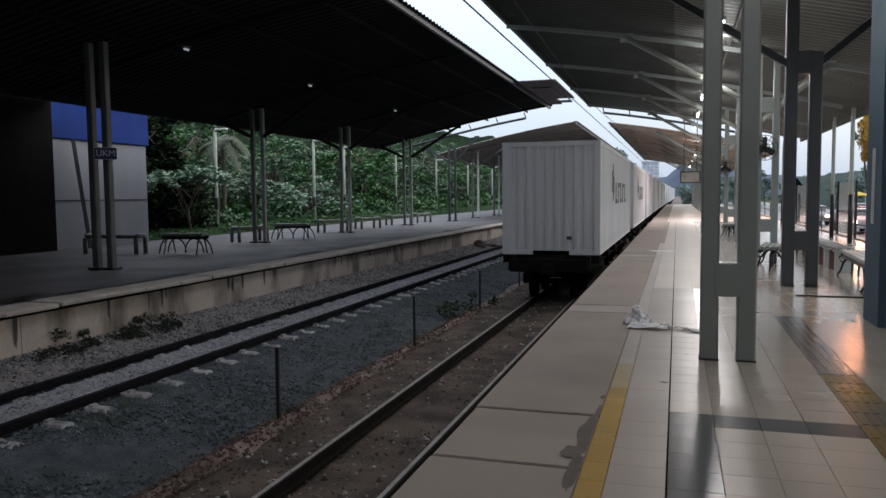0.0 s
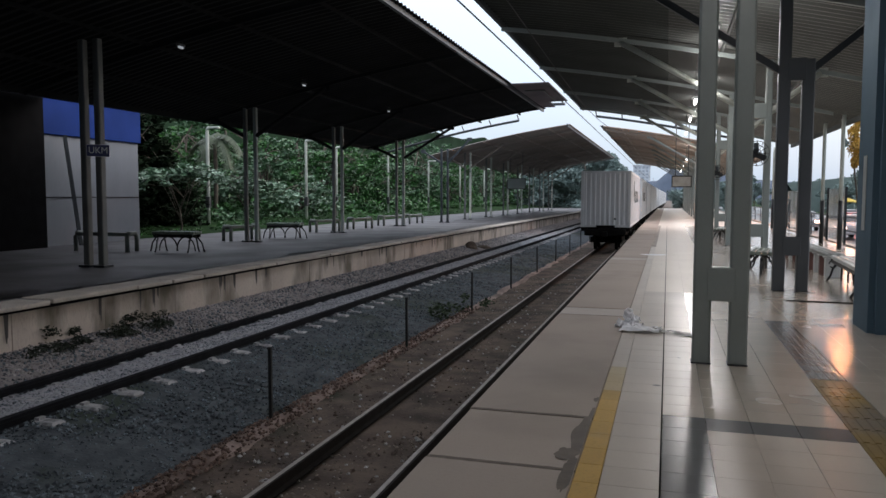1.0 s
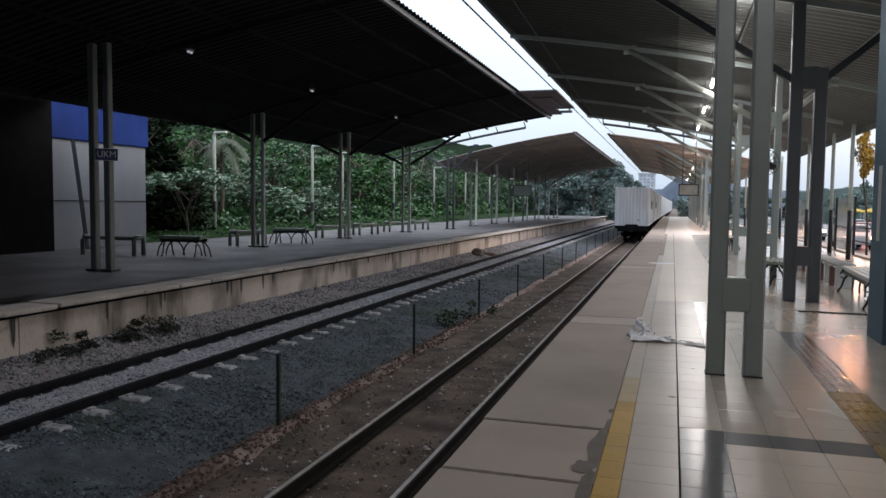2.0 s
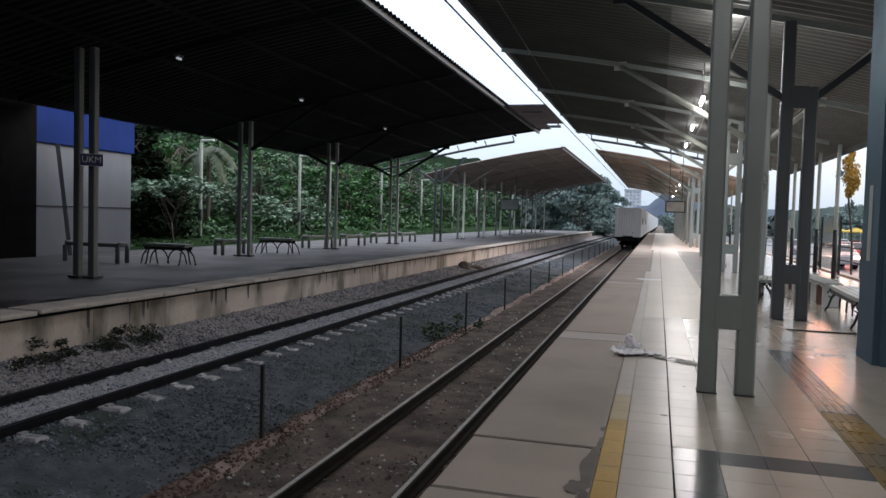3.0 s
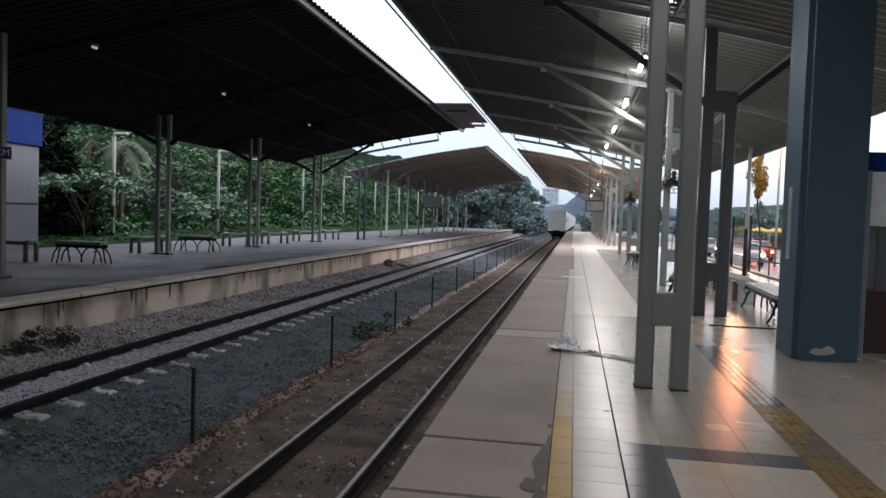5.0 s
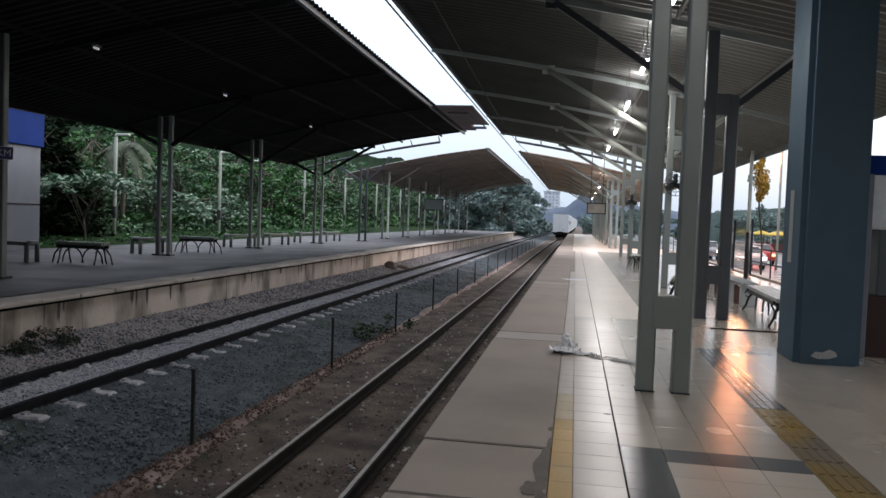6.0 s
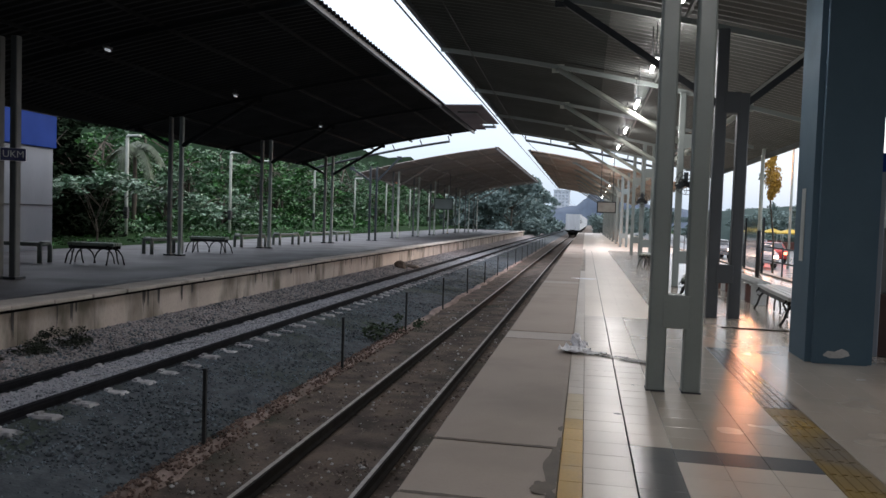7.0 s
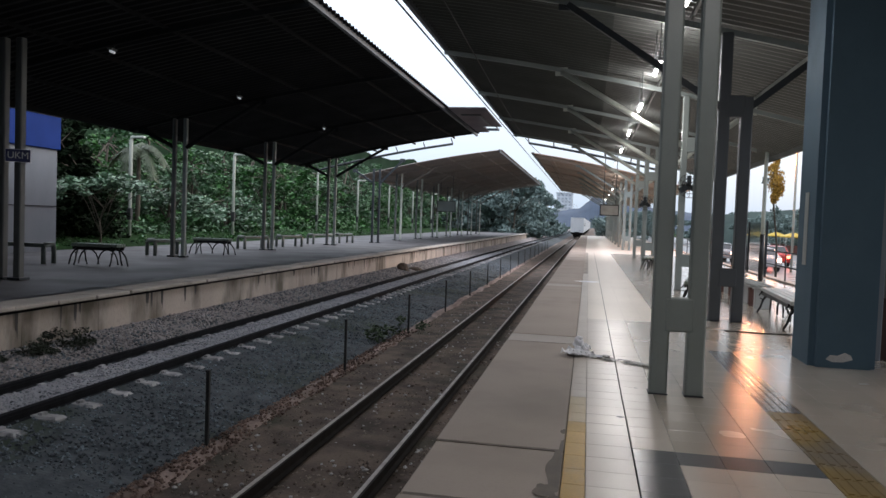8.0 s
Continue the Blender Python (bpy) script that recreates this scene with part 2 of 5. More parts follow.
M_LEAF_PALE = mat("pale_leaf", (0.17, 0.27, 0.185), (0.06, 0.125, 0.065), 0.34, scale=0.6, fine=4, bump=0, island=0.45, spec=0.5)
M_LEAF2 = mat("leaf_grey_green", (0.115, 0.205, 0.115), (0.03, 0.085, 0.032), 0.36, scale=0.3, fine=3, bump=0, island=0.5, spec=0.3)
# leaf green darkened in the colour to stand for deep shade by the hut
M_LEAF_SHADE = mat("shade_dark_leaf", (0.012, 0.022, 0.01), (0.007, 0.014, 0.006), 0.9, spec=0.1, scale=0.35, fine=3, bump=0, island=0.4)
# paled and greyed: distance haze is put into this leaf colour
M_LEAF_FAR = mat("hazed_leaf", (0.185, 0.245, 0.232), (0.155, 0.208, 0.2), 0.9, scale=0.12, fine=1.5, bump=0, island=0.12, spec=0.1, speck=0.1)
M_WEEDGREEN = mat("green_weed", (0.06, 0.095, 0.05), (0.035, 0.06, 0.03), 0.7, scale=2, fine=12, bump=0, island=0.4)
M_WEED = mat("dull_weed", (0.035, 0.046, 0.03), (0.02, 0.028, 0.02), 0.8, scale=2, fine=12, bump=0, island=0.4)
M_YLEAF = mat("yellow_leaf", (0.55, 0.33, 0.05), (0.36, 0.2, 0.03), 0.5, scale=1, fine=5, bump=0, island=0.4)
M_FROND = mat("dry_palm_frond", (0.06, 0.085, 0.042), (0.028, 0.045, 0.02), 0.6, scale=1.5, fine=20, bump=0, island=0.3)
M_BARK = mat("bark", (0.10, 0.085, 0.065), (0.06, 0.05, 0.04), 0.9, scale=4, fine=30, bump=0.5)
M_STAIN = mat("damp_stain", (0.085, 0.068, 0.052), (0.15, 0.125, 0.10), 0.6, scale=5, fine=60)
M_STAIN_DARK = mat("dark_damp_paving", (0.045, 0.043, 0.043), (0.065, 0.062, 0.062), 0.5, scale=3, fine=30)
M_PAPER = mat("white_paper", (0.9, 0.905, 0.93), (0.87, 0.875, 0.905), 0.7, fine=40, bump=0.02, speck=0.02)
M_WET = mat("dark_wet_litter", (0.09, 0.09, 0.075), rough=0.35, fine=40)
M_ASPHALT = mat("wet_asphalt", (0.06, 0.06, 0.063), (0.045, 0.045, 0.048), 0.3, scale=0.5, fine=30, bump=0.3)
M_CAR_R = mat("red_car_paint", (0.30, 0.03, 0.025), rough=0.25, bump=0)
M_CAR_W = mat("white_car_paint", (0.42, 0.41, 0.42), rough=0.25, bump=0)
M_CAR_S = mat("silver_car_paint", (0.3, 0.31, 0.32), rough=0.25, metal=0.5, bump=0)
M_TYRE = mat("tyre_rubber", (0.02, 0.02, 0.02), rough=0.8)
M_PANE = mat("dark_window_pane", (0.02, 0.025, 0.03), rough=0.08, bump=0)
# blue distance haze is put into this colour and into M_HILL3
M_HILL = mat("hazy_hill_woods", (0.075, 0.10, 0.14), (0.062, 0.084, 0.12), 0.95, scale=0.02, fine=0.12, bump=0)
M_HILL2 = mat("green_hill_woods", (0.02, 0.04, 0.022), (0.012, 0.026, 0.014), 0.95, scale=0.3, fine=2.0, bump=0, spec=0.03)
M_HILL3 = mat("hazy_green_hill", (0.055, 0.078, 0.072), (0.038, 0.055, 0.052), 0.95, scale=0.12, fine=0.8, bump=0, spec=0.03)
# wall and window tones carry the distance haze in their colour
M_FLAT = mat("hazed_apartment_wall", (0.62, 0.65, 0.7), rough=0.8, scale=0.2, fine=3, bump=0)
M_FLATPANE = mat("hazed_apartment_window", (0.36, 0.41, 0.47), rough=0.3, bump=0)
M_STALL = mat("yellow_stall_canvas", (0.6, 0.42, 0.06), rough=0.7)
M_TUBE = glow("lit_lamp_tube", (1.0, 0.97, 0.9), 14.0)
M_WARM = glow("lit_warm_lamp", (1.0, 0.34, 0.12), 1050.0)
M_WARM_DIM = glow("lit_far_warm_lamp", (1.0, 0.36, 0.13), 260.0)
M_TAIL = glow("lit_tail_light", (1.0, 0.12, 0.05), 14.0)
M_HEAD = glow("lit_head_light", (1.0, 0.62, 0.45), 9.0)
# faint emission that paints a glint on the unlit tubes
M_DIMLAMP = glow("unlit_tube_glint", (0.8, 0.85, 0.9), 0.3)
M_GLASS = glass("smoky_panel", (0.8, 0.82, 0.82), 0.04)
M_BOARD = mat("pale_notice_board", (0.42, 0.40, 0.36), rough=0.5)
M_CABLE = mat("wire_black", (0.03, 0.03, 0.03), rough=0.6, bump=0)


# ---------------- mesh helpers ----------------
def box(bm, x0, x1, y0, y1, z0, z1, m=None):
    """A box between two corners, turned by m."""
    vs = [bm.verts.new((x, y, z)) for x in (x0, x1) for y in (y0, y1) for z in (z0, z1)]
    for q in ((0, 1, 3, 2), (4, 6, 7, 5), (0, 4, 5, 1), (2, 3, 7, 6), (0, 2, 6, 4), (1, 5, 7, 3)):
        bm.faces.new([vs[i] for i in q])
    if m is not None:
        bmesh.ops.transform(bm, matrix=m, verts=vs)
    return vs


def cbox(bm, x0, x1, y0, y1, z0, z1, c=0.01):
    """A box with bevelled edges."""
    b = bmesh.new()
    box(b, x0, x1, y0, y1, z0, z1)
    bmesh.ops.bevel(b, geom=b.edges[:], offset=c, segments=1, affect="EDGES")
    merge(bm, b)


def merge(bm, b):
    b.verts.index_update()
    vs = [bm.verts.new(v.co) for v in b.verts]
    for f in b.faces:
        nf = bm.faces.new([vs[v.index] for v in f.verts])
        nf.smooth = f.smooth
    b.free()


def tube(bm, pts, r, seg=8, r2=None):
    """A round tube along points, tapering from r to r2."""
    pts = [Vector(p) for p in pts]
    rings = []
    for i, p in enumerate(pts):
        d = (pts[min(i + 1, len(pts) - 1)] - pts[max(i - 1, 0)]).normalized()
        side = d.cross(Vector((0, 0, 1)) if abs(d.z) < 0.95 else Vector((0, 1, 0))).normalized()
        up = side.cross(d)
        rr = r + ((r2 if r2 is not None else r) - r) * i / max(len(pts) - 1, 1)
        rings.append([bm.verts.new(p + rr * (math.cos(a) * side + math.sin(a) * up)) for a in (2 * math.pi * k / seg for k in range(seg))])
    for a, b in zip(rings, rings[1:]):
        for k in range(seg):
            f = bm.faces.new((a[k], a[(k + 1) % seg], b[(k + 1) % seg], b[k]))
            f.smooth = True
    bm.faces.new(rings[0][::-1])
    bm.faces.new(rings[-1])


def bar(bm, a, b, w, h):
    """A straight rectangular bar from a to b."""
    a, b = Vector(a), Vector(b)
    d = b - a
    m = Matrix.Translation(a) @ d.to_track_quat("Y", "Z").to_matrix().to_4x4()
    box(bm, -w / 2, w / 2, 0, d.length, -h / 2, h / 2, m)


def sweep(bm, section, pts):
    """A closed section (x, z) carried along straight y stations."""
    rings = [[bm.verts.new((x + px, py, z + pz)) for x, z in section] for px, py, pz in pts]
    k = len(section)
    for a, b in zip(rings, rings[1:]):
        for i in range(k):
            bm.faces.new((a[i], a[(i + 1) % k], b[(i + 1) % k], b[i]))
    bm.faces.new(rings[0])
    bm.faces.new(rings[-1][::-1])


def to_mesh(name, bm, material):
    bmesh.ops.recalc_face_normals(bm, faces=bm.faces[:])
    me = bpy.data.meshes.new(name)
    bm.to_mesh(me)
    bm.free()
    for m in material if isinstance(material, (list, tuple)) else [material]:
        me.materials.append(m)
    return me


def part(name, bm, material, parent, label="", m=None):
    ob = new(name, to_mesh(name, bm, material))
    ob.parent = parent
    if m is not None:
        ob.matrix_basis = m
    return tagged(ob, label)


def solid(name, bm, material, label, category, kind="", group="", m=None):
    ob = new(name, to_mesh(name, bm, material))
    if m is not None:
        ob.matrix_basis = m
    return tagged(ob, label, category, group, kind)


def empty(name, label, category, group="", kind="", m=None):
    ob = new(name)
    ob.empty_display_size = 0.2
    if m is not None:
        ob.matrix_basis = m
    return tagged(ob, label, category, group, kind)


def pieces(name, me, parent, poses):
    """Alike pieces that share one mesh, children of parent."""
    for m in poses:
        ob = new(name, me)
        ob.parent = parent
        ob.matrix_basis = m


# ---------------- ground ----------------
def ground():
    xs = [-900, -300, -120, -60, -30, -22, -17.4, -17.2, -16.2, -6.32, -6.26, -5.45, -5.3, -4.95, -3.75, -3.4, -2.5, -1.72, -1.5, -0.5, 0.5, 1.2, 1.54, 1.6, 8.9, 9.2, 12, 30, 80, 300, 900]
    zs = [6, 3, 1.5, 1.0, 0.5, 0.25, -0.05, -0.3, -0.8, -0.68, -0.68, -0.86, -0.9, -0.915, -0.915, -0.95, -1.08, -1.21, -1.23, -1.22, -1.22, -1.22, -1.25, -1.25, -1.0, -0.9, -0.9, -0.9, -0.8, 0, 2]
    ys = [-60, -20, -8] + [y * 1.0 for y in range(-4, 60)] + [64, 70, 80, 95, 115, 150, 200, 300, 500, 900, 1600]
    bm = bmesh.new()
    rows = []
    for y in ys:
        row = []
        for x, z in zip(xs, zs):
            w = 0.035 * noise.noise((x * 1.7, y * 0.9, 0)) if -6 < x < 1.4 else 0.12 * noise.noise((x * 0.2, y * 0.2, 3)) if x < -17.4 else 0
            row.append(bm.verts.new((x, y, z + w)))
        rows.append(row)
    for a, b in zip(rows, rows[1:]):
        for i in range(len(xs) - 1):
            f = bm.faces.new((a[i], a[i + 1], b[i + 1], b[i]))
            mid = (xs[i] + xs[i + 1]) / 2
            f.material_index = 1 if mid < -6.3 else 3 if mid < -4.9 else 2 if mid < -1.7 else 0 if mid < 8.9 else 1
            f.smooth = True
    solid("ground", bm, [M_SOIL, M_GRASS, M_BALLAST_BED, M_DUST_BED], "brown trackside soil, grey ballast bed and grass verges", "ground", "structure")


def stones(name, count, region, height, size, material, label):
    """Loose stones strewn over a stretch, as squashed eight-sided lumps."""
    rng = np.random.default_rng(7 + count)
    base = np.array([(1, 0, 0), (-1, 0, 0), (0, 1, 0), (0, -1, 0), (0, 0, 1), (0, 0, -1)], float)
    faces = np.array([(0, 2, 4), (2, 1, 4), (1, 3, 4), (3, 0, 4), (2, 0, 5), (1, 2, 5), (3, 1, 5), (0, 3, 5)])
    x = rng.uniform(region[0], region[1], count)
    y = region[2] + (region[3] - region[2]) * rng.uniform(0, 1, count) ** 1.7
    s = rng.uniform(*size, count)
    z = np.array([height(v) for v in x]) + s * 0.15
    co = base[None] * (1 + rng.uniform(-0.35, 0.35, (count, 6, 1)))
    ang = rng.uniform(0, 6.28, count)
    tilt = rng.uniform(-0.6, 0.6, count)
    c, q = np.cos(ang)[:, None], np.sin(ang)[:, None]
    ct, st = np.cos(tilt)[:, None], np.sin(tilt)[:, None]
    co[:, :, 2] *= 0.7
    px, pz = co[:, :, 0] * ct - co[:, :, 2] * st, co[:, :, 0] * st + co[:, :, 2] * ct
    co = np.stack((px * c - co[:, :, 1] * q, px * q + co[:, :, 1] * c, pz), 2) * s[:, None, None]
    co += np.stack((x, y, z), 1)[:, None]
    me = bpy.data.meshes.new(name)
    me.from_pydata(co.reshape(-1, 3).tolist(), [], (faces[None] + 6 * np.arange(count)[:, None, None]).reshape(-1, 3).tolist())
    me.materials.append(material)
    tagged(new(name, me), label, "gravel", "", "stuff")


def bed_height(x):
    return float(np.interp(x, [-6.2, -5.45, -5.3, -4.95, -3.75, -3.4, -2.5, -1.72, -1.5, 1.5], [-0.69, -0.86, -0.9, -0.915, -0.915, -0.95, -1.08, -1.21, -1.23, -1.22]))


def kerb_height(x):
    return -1.2 + max(0.0, 0.06 - 0.35 * abs(x + 1.69))


def pale_height(x):
    return bed_height(x) + 0.012


def bend(y):
    """How far the line is shifted right of straight at y, fitted to the camera's view."""
    curve = min(max(0.0, y - 40), 90) / 70
    return 0.22 * curve ** 2 + 0.0081 * max(0.0, y - 130)


def track(x, top, material, label, sleepers):
    """Two rails on a metre gauge, with concrete sleepers and clips where they lie open."""
    t = empty("railway_track", label, "railway track")
    web = [(-0.06, -0.145), (0.06, -0.145), (0.06, -0.13), (0.016, -0.115), (0.016, -0.05), (0.036, -0.04), (0.036, -0.002), (-0.036, -0.002), (-0.036, -0.04), (-0.016, -0.05), (-0.016, -0.115), (-0.06, -0.13)]
    head = [(-0.034, -0.002), (0.012, -0.002), (0.009, 0.003), (-0.031, 0.003)]
    for side in (-0.5335, 0.5335):
        bm = bmesh.new()
        sweep(bm, web, [(x + side + bend(y), y, top) for y in [-48, 20] + list(range(40, 340, 10))])
        rail = part("rail", bm, material, t)
        bm = bmesh.new()
        sweep(bm, head, [(x + side + bend(y), y, top) for y in [-48, 20] + list(range(40, 340, 10))])
        part("running_surface", bm, M_RAILTOP if not sleepers else M_RAILDARK, rail, "worn top of the rail")
    if sleepers:
        bm = bmesh.new()
        box(bm, -0.9, 0.9, -0.1, 0.1, -0.2, 0.0)
        bmesh.ops.bevel(bm, geom=[e for e in bm.edges if abs(e.verts[0].co.z) < 0.01 and abs(e.verts[1].co.z) < 0.01], offset=0.03, segments=1, affect="EDGES")
        for sx in (-0.5335, 0.5335):
            for d in (-0.11, 0.11):
                box(bm, sx + d - 0.03, sx + d + 0.03, -0.05, 0.05, 0, 0.03)
        me = to_mesh("sleeper", bm, M_SLEEPER)
        rng = random.Random(3)
        pieces("sleeper", me, t, [pose(x + bend(2.0 + 0.66 * i) + rng.uniform(-0.02, 0.02), 2.0 + 0.66 * i, top - 0.122 + rng.uniform(-0.016, 0.008), rng.uniform(-3, 3), rng.uniform(-0.7, 0.7), rng.uniform(-2, 2)) for i in range(150)])
    return t


def fence_post(m, lean):
    t = empty("marker_post", "thin dark metal post in the trackside soil", "post", "posts between the tracks", m=m @ pose(0, 0, 0, lean, 0, 0))
    bm = bmesh.new()
    cbox(bm, -0.021, 0.021, -0.021, 0.021, -0.15, 0.93, 0.004)
    part("shaft", bm, M_POST, t)
    bm = bmesh.new()
    cbox(bm, -0.026, 0.026, -0.026, 0.026, 0.93, 0.945, 0.004)
    part("cap", bm, M_POST, t)


# ---------------- platforms ----------------
EDGE_R, EDGE_L = 1.55, -6.14


def platform_right():
    bm = bmesh.new()
    box(bm, EDGE_R + 0.12, 2.47, -48, 112, -1.3, -0.18)
    box(bm, 2.472, 8.9, -48, 112, -1.3, -0.035)
    p = solid("platform_near", bm, M_GROUT, "station platform of concrete with cream glossy floor tiles", "platform", "structure")
    bm = bmesh.new()
    box(bm, EDGE_R + 0.05, EDGE_R + 0.115, -48, 112, -1.3, -0.2)
    part("platform_wall", bm, M_WALLP, p)
    # edge slabs between open joints
    joints = [-48, -36, -24, -12, -4, -1.4, 0.9, 2.0, 3.02, 4.12, 8.95, 9.65, 13.9, 18.4, 19.1, 23.5, 28, 32.5, 37, 38.5, 43, 47.5, 52, 57, 62, 68, 74, 80, 86, 92, 98, 105, 112]
    for i, (a, b) in enumerate(zip(joints, joints[1:])):
        bm = bmesh.new()
        cbox(bm, EDGE_R + 0.004 * (i % 3), 2.474, a + 0.015, b - 0.015, -0.17, -0.004 + 0.003 * (i % 2), 0.008)
        part("edge_slab", bm, M_SLAB if (a, b) not in ((8.95, 9.65), (18.4, 19.1)) else M_SLAB_PALE, p)
    for q, y in enumerate((0.9, 2.0, 3.02, 4.12, 8.95)):
        bm = bmesh.new()
        xs = [EDGE_R + 0.03 + 0.03 * k for k in range(30)]
        lo = [bm.verts.new((x, y - 0.016 - 0.014 * abs(noise.noise((x * 9, q, 1))), 0.0005)) for x in xs]
        hi = [bm.verts.new((x, y + 0.016 + 0.02 * abs(noise.noise((x * 8, q, 5))), 0.0005)) for x in xs]
        for k in range(29):
            bm.faces.new((lo[k], lo[k + 1], hi[k + 1], hi[k]))
        part("joint_dirt", bm, M_STAIN, p, "dirt-filled broken joint")
    rng = random.Random(5)
    start, step = -1.95, 0.3

    def tile_mesh(name, wide, material):
        bm = bmesh.new()
        cbox(bm, 0, wide, 0, step - 0.0022, -0.03, 0, 0.0015)
        return to_mesh(name, bm, material)

    # warning strip: yellow up to where it is worn away
    yellow, border, worn = tile_mesh("yellow_tile", 0.143, M_YELLOW), tile_mesh("border_tile", 0.143, M_TILE), tile_mesh("worn_yellow_tile", 0.143, M_YELLOW_WORN)
    pieces("yellow_tile", yellow, p, [pose(2.479, start + step * i, 0.001) for i in range(23)])
    pieces("worn_yellow_tile", worn, p, [pose(2.479, start + step * i, 0.001) for i in range(23, 26)])
    pieces("border_tile", border, p, [pose(2.479, start + step * i, 0.001) for i in range(26, 86)])
    # floor tiles near by, with a dark border course
    cols = [(2.626, 0.319), (2.956, 0.294), (3.252, 0.298), (3.552, 0.297), (3.852, 0.336)]
    for c, (x, wide) in enumerate(cols):
        cream, tan, dark = tile_mesh("floor_tile", wide, M_TILE), tile_mesh("floor_tile", wide, M_TILE_TAN), tile_mesh("dark_floor_tile", wide, M_TILE_DARK)
        for j in range(46):
            is_dark = (c == 1 and j <= 20) or (c > 1 and j == 20)
            m = pose(x, start + step * j, rng.uniform(-0.0004, 0.0004), rng.uniform(-0.03, 0.03), rng.uniform(-0.03, 0.03))
            pieces("dark_floor_tile" if is_dark else "floor_tile", dark if is_dark else cream if c < 2 or j < 20 else tan, p, [m])
    bm = bmesh.new()
    box(bm, 2.946, 2.955, -2, 43, -0.03, -0.012)
    part("open_joint", bm, M_WAGON, p)
    # the rest of the tiled field
    verts, faces = [], []
    xs = [(a, a + w) for a, w in cols] + [(4.498 + step * i, 4.7965 + step * i) for i in range(14)]
    for k, (a, b) in enumerate(xs):
        for j in range(150):
            if k < 5 and j < 46:
                continue
            y = start + step * j
            z = rng.uniform(-0.0004, 0.0004)
            tx, ty = rng.uniform(-0.0003, 0.0003), rng.uniform(-0.0003, 0.0003)
            n0 = len(verts)
            verts += [(a, y, z + tx), (b, y, z - tx), (b, y + 0.2985, z + ty), (a, y + 0.2985, z - ty)]
            faces.append((n0, n0 + 1, n0 + 2, n0 + 3))
    me = bpy.data.meshes.new("tile_field")
    me.from_pydata(verts, [], faces)
    me.materials.append(M_TILE2)
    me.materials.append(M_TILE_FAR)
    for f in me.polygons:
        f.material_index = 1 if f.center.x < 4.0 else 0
    ob = new("tile_field", me)
    ob.parent = p
    tagged(ob, kind="stuff")
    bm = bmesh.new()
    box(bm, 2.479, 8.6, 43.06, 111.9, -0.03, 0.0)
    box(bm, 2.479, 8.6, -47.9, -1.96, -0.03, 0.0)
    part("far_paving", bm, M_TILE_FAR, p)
    # guidance strip of ribbed tactile tiles
    bm = bmesh.new()
    cbox(bm, 0, 0.3, 0, 0.297, -0.03, 0.0, 0.003)
    for i in range(4):
        cbox(bm, 0.022 + 0.07 * i, 0.062 + 0.07 * i, 0.012, 0.285, 0.0, 0.006, 0.0025)
    me = to_mesh("tactile_tile", bm, M_TACT_WORN)
    pieces("tactile_tile", me, p, [pose(4.192, start + step * i, 0.001) for i in range(26, 37)])
    me2 = me.copy()
    me2.materials[0] = M_TACT
    pieces("yellow_tactile_tile", me2, p, [pose(4.192, start + step * i, 0.001) for i in range(26)])
    bm = bmesh.new()
    box(bm, 4.19, 4.494, 9.16, 43, -0.03, -0.0005)
    part("plain_strip", bm, M_TILE2, p)
    # drain cover line across the waiting area
    bm = bmesh.new()
    cbox(bm, 4.75, 8.8, 11.22, 11.3, 0.0, 0.012, 0.003)
    part("floor_drain", bm, M_WAGON, p, "dark drain line across the floor")
    bm = bmesh.new()
    box(bm, 8.62, 8.9, -48, 112, -0.02, 0.06)
    part("outer_kerb", bm, M_SLAB, p)


